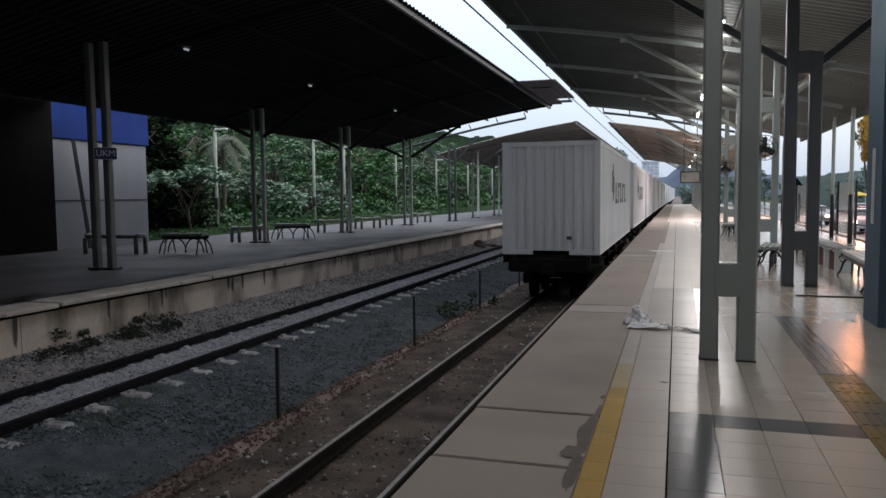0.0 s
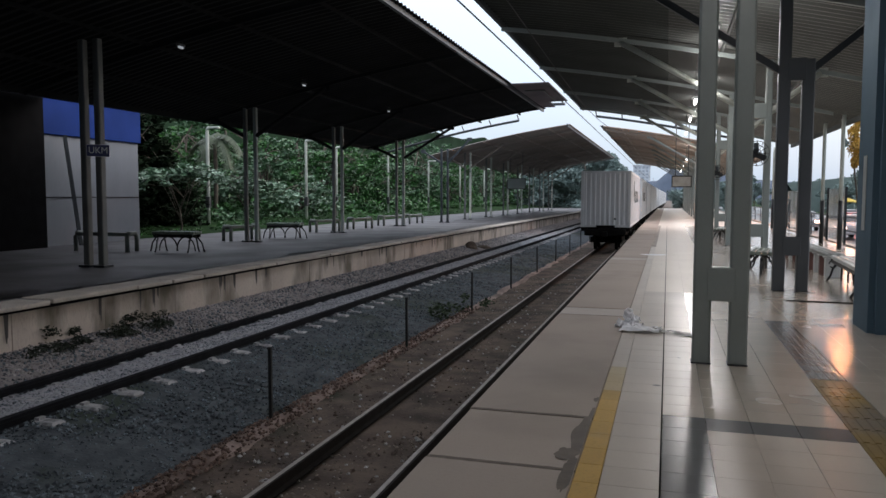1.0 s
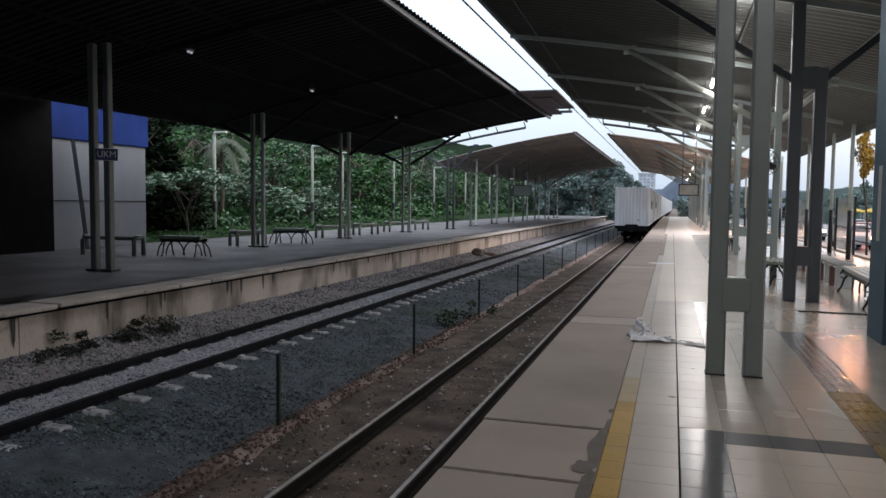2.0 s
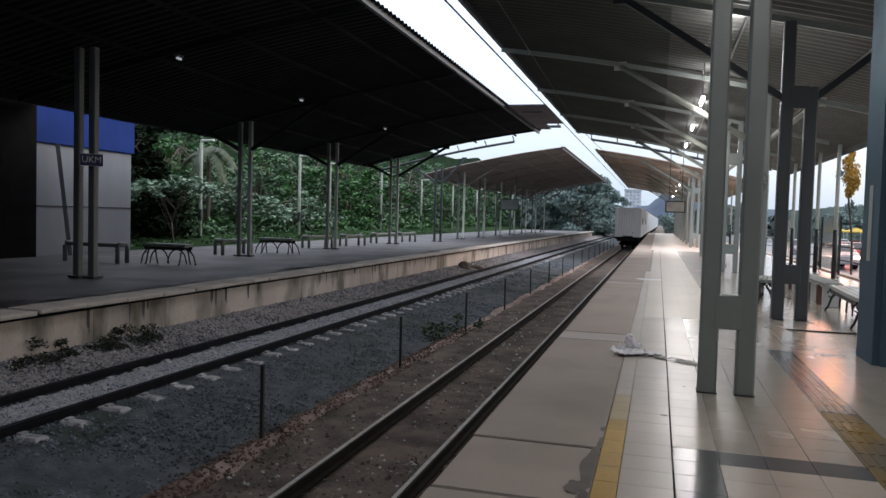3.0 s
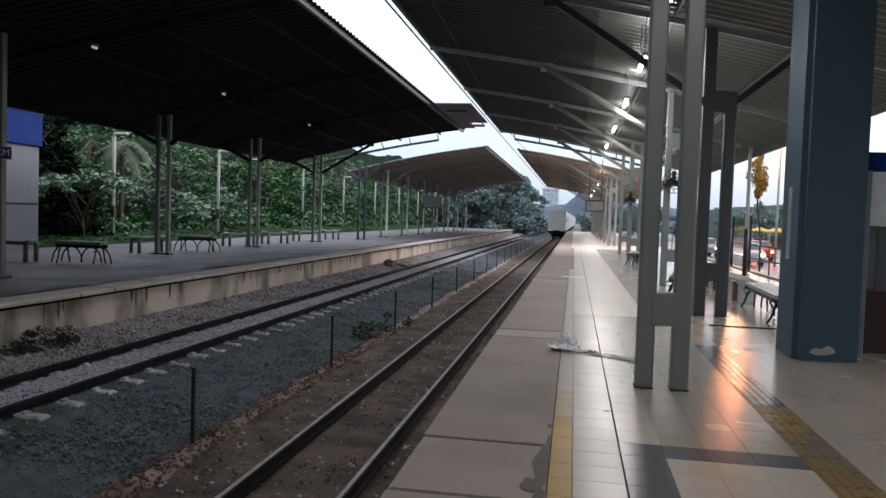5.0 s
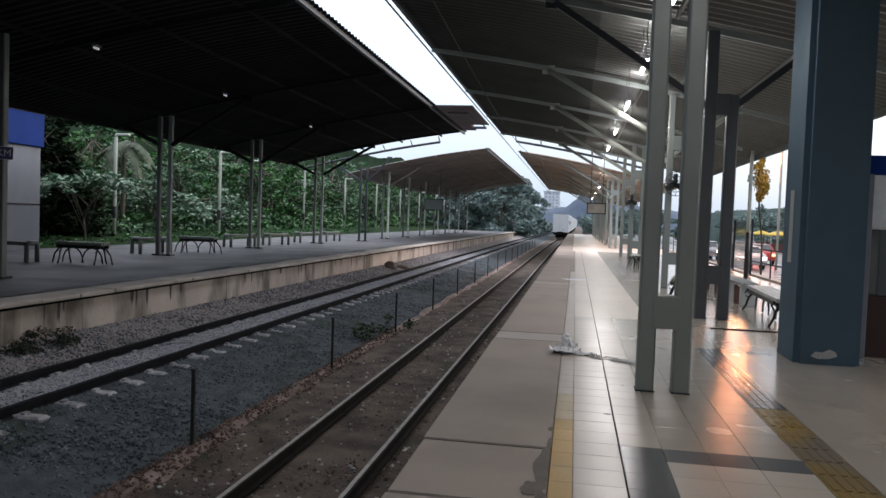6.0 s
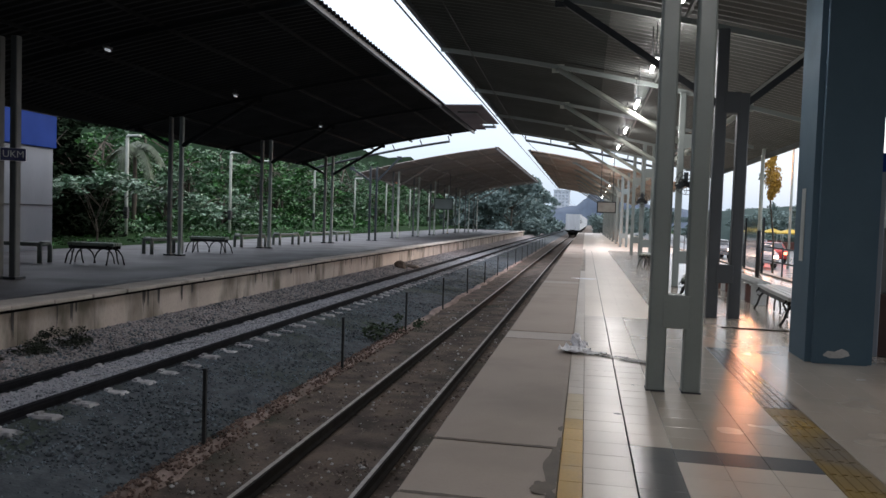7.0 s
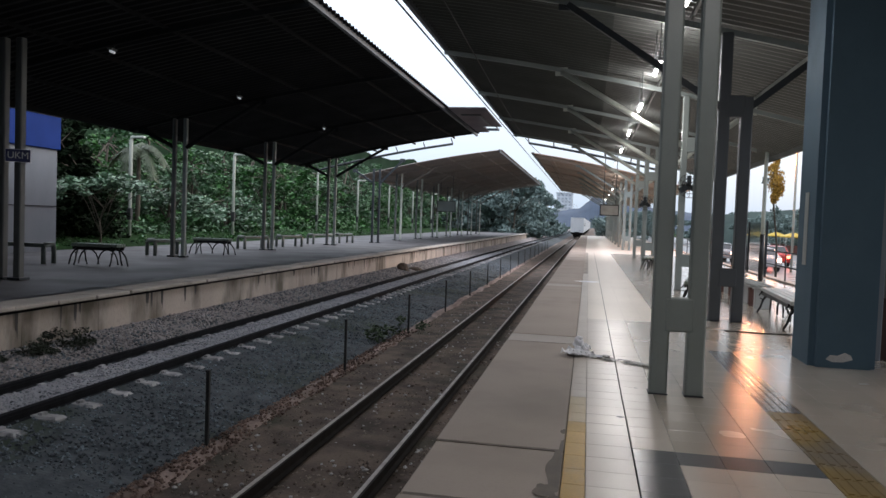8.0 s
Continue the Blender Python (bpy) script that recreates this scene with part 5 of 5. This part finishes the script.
# dim legs and roof-black arms carry the canopy's shade in their colour
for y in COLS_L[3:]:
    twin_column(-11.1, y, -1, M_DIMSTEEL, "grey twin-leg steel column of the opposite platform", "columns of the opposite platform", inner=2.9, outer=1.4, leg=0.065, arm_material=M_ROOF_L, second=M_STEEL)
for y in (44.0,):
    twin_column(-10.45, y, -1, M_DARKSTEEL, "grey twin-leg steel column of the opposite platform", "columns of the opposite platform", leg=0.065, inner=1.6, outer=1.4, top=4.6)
for y in [51 + 6.6 * i for i in range(7)]:
    rafter(c4, at4, y, M_ROOF_DIM)
    twin_column(-10.8, y, -1, M_DIMSTEEL, "grey twin-leg steel column of the opposite platform", "columns of the opposite platform", leg=0.065, inner=2.6, outer=1.4, arm_material=M_ROOF_DIM, second=M_LAMPPOST)

# big blue column with a flaked patch
t = empty("round_edged_column", "massive blue-grey painted column with a flaked white patch", "column")
bm = bmesh.new()
box(bm, 5.24, 5.99, 8.45, 9.3, 0, 5.4)
bmesh.ops.bevel(bm, geom=[e for e in bm.edges if abs(e.verts[0].co.z - e.verts[1].co.z) > 1], offset=0.07, segments=4, affect="EDGES")
part("shaft", bm, M_BLUECOL, t)
bm = bmesh.new()
ring = [(5.42, 0.10), (5.47, 0.155), (5.55, 0.15), (5.63, 0.19), (5.70, 0.16), (5.72, 0.11), (5.62, 0.075), (5.5, 0.07)]
bm.faces.new([bm.verts.new((x, 8.445, z)) for x, z in ring])
part("flaked_patch", bm, M_PATCH, t, "flaked patch of bare white plaster")
bm = bmesh.new()
box(bm, 5.232, 5.238, 8.8, 8.95, 1.2, 2.1)
part("notice_strip", bm, M_SLAT, t, "pale upright notice strip")

# lamps under the near canopy
for y in (-16.0, -11.2, -6.2, -1.2, 3.8, 8.8, 13.6, 18.4, 23.8, 29.5, 36.0):
    tube_lamp(3.72, y, 4.56, True, ceiling=roof_z(3.75 + 1.6))
for y in (56, 68, 80, 92):
    tube_lamp(4.2, y, 4.3, True, ceiling=roof_z(5.8))
for y in (14.7, 21.2, 29.0):
    tube_lamp(-8.5, y, 5.2, False, "unlit lamps under the opposite canopy", ceiling=roof_z(5.34), half=0.1)

station_sign(pose(-9.1, 12.5, 2.6, 0, 0, 42) @ Matrix.Diagonal((0.84, 1, 0.9, 1)))
hanging_board(pose(3.63, 40.0, 2.42), 0.9, 0.5, "framed pale notice board hanging from the canopy", drop=2.9)
hanging_board(pose(-9.5, 62.5, 2.75), 1.5, 0.85, "dark framed grey board on the opposite platform", drop=2.35, face=M_STEEL)
wall_fan(pose(5.0, 18.42, 2.66, 0, 0, 15))
wall_fan(pose(4.85, 31.2, 2.6, 0, 0, 15))

# seats
scroll_bench(pose(4.95, 16.0, 0, 0, 0, 80), M_GREENSLAT, "slatted bench on black curled cast-iron legs", "benches of the near platform", 1.5)
scroll_bench(pose(6.14, 13.2, 0, 0, 0, 87), M_SLAT, "pale slatted bench on black curled cast-iron legs", "benches of the near platform", 2.9)
scroll_bench(pose(4.9, 28.0, 0, 0, 0, 80), M_GREENSLAT, "slatted bench on black curled cast-iron legs", "benches of the near platform", 1.5)
block_seat(6.15, (15.2, 20.4))
scroll_bench(pose(-10.62, 17.3, 0, 0, 0, 3), M_GREENSLAT, "weathered bench with grey-green top and curled iron legs", "benches on the opposite platform", 1.35, 1.22)
scroll_bench(pose(-11.1, 24.6, 0, 0, 0, 8), M_GREENSLAT, "weathered bench with grey-green top and curled iron legs", "benches on the opposite platform", 1.35, 1.22)
for x, y, r, long in ((-12.75, 16.9, 0, 1.8), (-11.95, 22.9, 72, 1.3), (-12.05, 30.1, 72, 1.5), (-11.8, 33.6, 72, 1.4), (-12.0, 38.5, 72, 1.7), (-11.7, 41.6, 72, 1.3)):
    frame_bench(pose(x, y, 0, 0, 0, r) @ Matrix.Diagonal((1, 1, 1.12, 1)), long)

# litter
def paper_sheet(k, seed, wide, deep, lift):
    """One creased sheet as a bmesh lying about its centre."""
    bm = bmesh.new()
    n = 8
    grid = [[bm.verts.new(((i / n - 0.5) * wide, (j / n - 0.5) * deep, 0.006 + lift * abs(noise.noise((i * 0.55 + seed, j * 0.6, k))))) for j in range(n + 1)] for i in range(n + 1)]
    for i in range(n):
        for j in range(n):
            bm.faces.new((grid[i][j], grid[i + 1][j], grid[i + 1][j + 1], grid[i][j + 1]))
    return bm


def paper_heap(m, seed, label):
    r = random.Random(seed)
    t = empty("paper_litter", label, "litter", m=m)
    for k, (x, y, z, a, lift) in enumerate(((-0.05, 0.02, 0, 20, 0.14), (0.04, -0.1, 0, 70, 0.12), (-0.06, -0.16, 0, -15, 0.1), (0.0, 0.06, 0.05, 110, 0.18), (0.2, -0.2, 0, 12, 0.06))):
        bm = paper_sheet(k, seed, 0.24, 0.16, lift)
        bmesh.ops.transform(bm, matrix=pose(x, y, z, 0, 0, a), verts=bm.verts)
        part("paper_sheet", bm, M_PAPER, t)
    bm = bmesh.new()
    bmesh.ops.create_icosphere(bm, subdivisions=3, radius=0.06)
    for v in bm.verts:
        v.co *= 1 + 0.5 * noise.noise(v.co * 22)
    bmesh.ops.transform(bm, matrix=pose(-0.03, 0.05, 0.15), verts=bm.verts)
    part("crumpled_ball", bm, M_PAPER, t)


loose = solid("loose_paper", paper_sheet(7, 4, 0.46, 0.3, 0.11), M_PAPER, "creased white sheet of paper stirring on the tiles", "litter", m=pose(2.68, 7.86, 0.004, 0, 0, -6))
paper_heap(pose(2.56, 8.25, 0), 2, "crumpled white paper lying on the tiles")
bm = bmesh.new()
for k in range(60):
    x = rng.choice((rng.uniform(2.65, 2.95), rng.uniform(3.0, 3.42), rng.uniform(3.05, 3.3)))
    y = 8.1 - (x - 2.65) * 0.62 + rng.gauss(0, 0.05)
    s = rng.uniform(0.02, 0.08)
    bm.faces.new([bm.verts.new((x + s * math.cos(a) * rng.uniform(0.6, 1.5), y + 0.6 * s * math.sin(a), 0.006 + 0.012 * rng.random())) for a in (0, 1.2, 2.4, 3.7, 5.0)])
for x, y in ((3.1, 6.4), (3.34, 5.9), (3.62, 6.9), (2.9, 5.2), (3.8, 7.9)):
    s = rng.uniform(0.012, 0.03)
    bm.faces.new([bm.verts.new((x + s * math.cos(a) * rng.uniform(0.6, 1.5), y + s * math.sin(a), 0.004 + 0.006 * rng.random())) for a in (0, 1.2, 2.4, 3.7, 5.0)])
solid("wet_rags", bm, M_WET, "dark wet shreds of litter on the tiles", "litter", kind="stuff")
bm = bmesh.new()
ring = [bm.verts.new((2.62 + 0.35 * math.cos(a) * (1 + 0.2 * math.sin(3 * a)), 20.3 + 0.28 * math.sin(a), 0.006)) for a in (k * 0.3927 for k in range(16))]
bm.faces.new(ring)
solid("spilt_paper", bm, M_PAPER, "flat white sheet lying on the platform", "litter")

# outer edge of the near platform: pipes and panels
for y in (24.7, 27.6, 32.5, 40.5, 52.0, 60.0):
    downpipe(pose(8.12, y, 0))
for a, b in ((25.9, 28.7), (34.9, 38.5)):
    t = empty("screen_panel", "smoky clear screen panel in a dark frame", "screen", "screens at the outer edge")
    bm = bmesh.new()
    box(bm, 8.5, 8.51, a, b, 0.15, 1.9)
    pane = part("pane", bm, M_GLASS, t)
    pane.visible_shadow = False
    for y in (a - 0.04, b):
        bm = bmesh.new()
        box(bm, 8.47, 8.54, y, y + 0.05, 0.06, 1.95)
        part("frame_post", bm, M_BLACKIRON, t)
t = empty("guard_rail", "dark metal guard rail along the outer platform edge", "railing")
for z in (0.5, 0.95):
    bm = bmesh.new()
    tube(bm, [(8.7, 12, z), (8.7, 60, z)], 0.025, 6)
    part("rail", bm, M_DARKSTEEL, t)
for y in range(12, 61, 3):
    bm = bmesh.new()
    tube(bm, [(8.7, y, 0.06), (8.7, y, 1.0)], 0.025, 6)
    part("post", bm, M_DARKSTEEL, t)

# kiosk beside the blue column
t = empty("ticket_kiosk", "kiosk with white panel, blue header and dark red base", "kiosk")
# the opening is a solid block, its dark grey standing for shaded interior
for x0, x1, z0, z1, m_, nm in ((6.22, 8.5, 1.65, 2.35, M_SIGNTXT, "panel"), (6.18, 8.5, 2.35, 2.6, M_BLUE, "header"), (6.19, 8.5, 0.0, 0.8, M_DARKRED, "base"), (6.42, 8.5, 0.8, 1.65, M_MIDSTEEL, "opening")):
    bm = bmesh.new()
    cbox(bm, x0, x1, 9.3, 10.2, z0, z1 - 0.003, 0.01)
    part(nm, bm, m_, t)
bm = bmesh.new()
cbox(bm, 6.2, 6.29, 9.2, 9.29, 0, 2.35, 0.01)
part("corner_post", bm, M_WHITE, t)
# unseen wall added to close the near platform, blocking and bouncing light
bm = bmesh.new()
box(bm, 8.62, 8.9, -48, 7.5, 0.06, 4.2)
solid("wall_station_house", bm, M_BOUNCE, "plain off-white unseen wall added to block and bounce light", "wall", "structure")

white_hut()
train()

# overhead wire
bm = bmesh.new()
tube(bm, [(0.0, y, 4.42) for y in (-48, 20, 60, 150, 300)], 0.014, 5)
solid("contact_wire", bm, M_CABLE, "thin overhead contact wire along the near track", "wire")
bm = bmesh.new()
tube(bm, [(0.0, -48 + 2 * i, 5.2 + 0.3 * math.cos(i * 2 * math.pi / 25)) for i in range(175)], 0.012, 5)
solid("carrier_wire", bm, M_CABLE, "thin sagging carrier wire over the near track", "wire")
for y in (150.0,):
    t = empty("catenary_mast", "grey overhead-line mast with slanting bracket arm", "mast", "overhead-line masts", m=pose(-7.3, y, 0))
    bm = bmesh.new()
    cbox(bm, -0.1, 0.1, -0.1, 0.1, -1.0, 6.0, 0.02)
    part("mast", bm, M_LAMPPOST, t)
    bm = bmesh.new()
    tube(bm, [(0, 0, 4.3), (2.6, 0, 5.4)], 0.035, 6)
    tube(bm, [(0, 0, 5.5), (2.6, 0, 5.4)], 0.03, 6)
    part("bracket_arm", bm, M_LAMPPOST, t)

# lamp posts and plants behind the opposite platform
for x, y in ((-20.3, 33.3), (-19.3, 42.6), (-20.3, 49.4), (-20.4, 60.3), (-20.2, 71.2), (-20.0, 82.5), (-19.9, 94.0), (-19.7, 105.0), (-19.5, 116.5), (-20.6, 131.0)):
    hook_lamp(pose(x, y, 0))
# trees whose near-black leaf colour paints the shade beside the hut
shade = tree(8.6, 3.2, 27, M_LEAF_SHADE, "tall tree beside the white building, shade put into its leaf colour", 150)
shade.matrix_basis = pose(-22.0, 27.6, 0.4)
copy_thing(shade, pose(-23.2, 31.2, 1.0, 0, 0, 130))
copy_thing(shade, pose(-24.6, 25.0, 0.8, 0, 0, 210))
kinds = [tree(6.5, 2.6, 21, M_LEAF, "dense leafy green tree on the bank"), tree(8.0, 3.0, 22, M_LEAF2, "tall grey-green leafy tree on the bank"), tree(5.2, 2.3, 23, M_LEAF2, "low pale-leaved shrubby tree on the bank"), tree(7.2, 2.8, 24, M_LEAF, "dense leafy green tree on the bank")]
for i, k in enumerate(kinds):
    k.matrix_basis = pose(-25.0 - (i % 2) * 2.5, 36.0 + 5.5 * i, 0.2)
r = random.Random(77)
for i in range(44):
    y = 22 + 2.9 * i + r.uniform(-1.2, 1.2)
    x = -24.5 - (i % 3) * 3.4 + r.uniform(-1, 1)
    s = r.uniform(0.8, 1.25) + 0.12 * (i % 3)
    copy_thing(shade if y < 32 else kinds[i % 4], pose(x, y, 0.2, 0, 0, r.uniform(0, 360)) @ Matrix.Diagonal((s, s, s, 1)))
thicket("evergreen_undergrowth", 120, (-25, -20.2, 23.5, 33.0), 3.4, (0.1, 0.24), M_LEAF_SHADE, 48, "bushes beside the white building, shade put into their leaf colour")
thicket("wall_foot_weeds", 30, (-6.2, -5.75, 6.4, 10.6), 0.3, (0.014, 0.045), M_WEED, 45, "dull dark weeds at the foot of the platform wall", (0.08, 0.24), -0.76, 120)
thicket("verge_tufts", 420, (-21.6, -17.5, 20.5, 75), 0.28, (0.03, 0.1), M_LEAF, 47, "low rough grass tufts behind the opposite platform", (0.12, 0.3), -0.02, 60)
thicket("undergrowth", 260, (-27, -21.3, 33, 112), 2.6, (0.1, 0.28), M_LEAF, 41, "thick green undergrowth along the bank")
thicket("near_undergrowth", 70, (-25, -21.0, 32, 50), 1.6, (0.07, 0.2), M_LEAF2, 43, "pale-leaved bushes at the foot of the bank")
palm(pose(-21.7, 36.0, 0), 4.9, 3, M_FROND, "palm with long drooping half-dry fronds", 7, 2.3)
young = tree(3.35, 1.9, 29, M_LEAF_PALE, "young pale-leaved tree with a thin trunk beside the white building", 34, (0.09, 0.2), 0.86, 0.5, 0.05, 0.12)
young.matrix_basis = pose(-17.9, 27.6, -0.15)
for x, y, h, spread, seed in ((-21.6, 46.0, 3.4, 2.4, 33), (-21.9, 39.5, 3.9, 2.2, 35)):
    pale = tree(h, spread, seed, M_LEAF_PALE, "low pale-leaved tree at the foot of the bank", 40, (0.1, 0.24), 0.55, 0.5)
    pale.matrix_basis = pose(x, y, 0.1)
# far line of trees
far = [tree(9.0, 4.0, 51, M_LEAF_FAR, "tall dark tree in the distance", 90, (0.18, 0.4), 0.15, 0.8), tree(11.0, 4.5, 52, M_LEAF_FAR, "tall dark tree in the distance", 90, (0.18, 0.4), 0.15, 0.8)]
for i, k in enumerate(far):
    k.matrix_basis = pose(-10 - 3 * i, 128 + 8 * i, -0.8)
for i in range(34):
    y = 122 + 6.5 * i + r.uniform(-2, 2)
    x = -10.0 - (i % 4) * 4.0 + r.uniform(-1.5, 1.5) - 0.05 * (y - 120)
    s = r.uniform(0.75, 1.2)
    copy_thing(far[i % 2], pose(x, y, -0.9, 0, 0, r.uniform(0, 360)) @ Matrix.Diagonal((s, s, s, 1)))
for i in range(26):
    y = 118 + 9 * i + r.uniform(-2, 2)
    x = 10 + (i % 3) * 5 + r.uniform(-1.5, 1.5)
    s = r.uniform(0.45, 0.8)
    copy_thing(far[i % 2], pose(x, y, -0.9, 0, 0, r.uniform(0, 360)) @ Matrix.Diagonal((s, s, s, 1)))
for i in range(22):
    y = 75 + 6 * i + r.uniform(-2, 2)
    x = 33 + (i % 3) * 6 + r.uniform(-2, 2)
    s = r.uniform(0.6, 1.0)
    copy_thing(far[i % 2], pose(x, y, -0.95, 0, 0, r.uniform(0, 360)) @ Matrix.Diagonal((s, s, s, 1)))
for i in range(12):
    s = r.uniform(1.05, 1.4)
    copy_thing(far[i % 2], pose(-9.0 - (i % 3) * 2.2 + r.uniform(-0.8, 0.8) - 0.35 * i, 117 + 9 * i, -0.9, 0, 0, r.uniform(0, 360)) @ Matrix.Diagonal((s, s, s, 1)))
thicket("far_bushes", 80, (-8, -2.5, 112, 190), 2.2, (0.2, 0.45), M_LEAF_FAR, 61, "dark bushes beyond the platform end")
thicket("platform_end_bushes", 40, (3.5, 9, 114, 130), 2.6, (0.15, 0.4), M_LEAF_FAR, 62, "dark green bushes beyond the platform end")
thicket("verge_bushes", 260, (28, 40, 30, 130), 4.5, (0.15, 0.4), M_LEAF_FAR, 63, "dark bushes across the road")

far_town()
t = empty("yellow_leaved_tree", "slender tree with a thick yellow leaf plume", "tree", m=pose(9.36, 29.0, -0.95) @ Matrix.Diagonal((0.66, 0.66, 0.98, 1)))
bm = bmesh.new()
tube(bm, [(0.35, 0, 0), (0.3, 0, 2.1), (0.05, 0, 3.5), (-0.1, 0, 5.2)], 0.07, 6, 0.03)
part("trunk", bm, M_BARK, t)
crown = new("crown", leaf_mesh("yellow_crown", [(0.05, 0, 3.9, 0.22), (-0.02, 0, 4.45, 0.36), (0.22, 0.1, 4.6, 0.36), (-0.05, 0.1, 5.0, 0.3), (0.3, 0, 4.2, 0.26), (0.1, 0, 5.3, 0.14)], 300, (0.045, 0.11), M_YLEAF, 71, 1.0))
crown.parent = t
crown = new("crown", leaf_mesh("green_crown", [(-0.1, 0, 5.6, 0.16), (-0.5, 0, 4.6, 0.16), (0.2, 0.2, 3.3, 0.3)], 60, (0.07, 0.16), M_LEAF_FAR, 72, 1.0))
crown.parent = t
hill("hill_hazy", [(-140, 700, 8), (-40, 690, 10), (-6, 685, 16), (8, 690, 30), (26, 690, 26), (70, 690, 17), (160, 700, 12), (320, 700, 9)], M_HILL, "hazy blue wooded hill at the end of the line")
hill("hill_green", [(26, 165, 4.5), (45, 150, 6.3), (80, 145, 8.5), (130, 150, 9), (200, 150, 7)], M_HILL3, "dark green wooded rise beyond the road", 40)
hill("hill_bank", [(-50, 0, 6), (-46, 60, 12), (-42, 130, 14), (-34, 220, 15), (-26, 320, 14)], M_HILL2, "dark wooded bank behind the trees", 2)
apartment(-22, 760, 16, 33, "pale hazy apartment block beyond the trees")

motions()
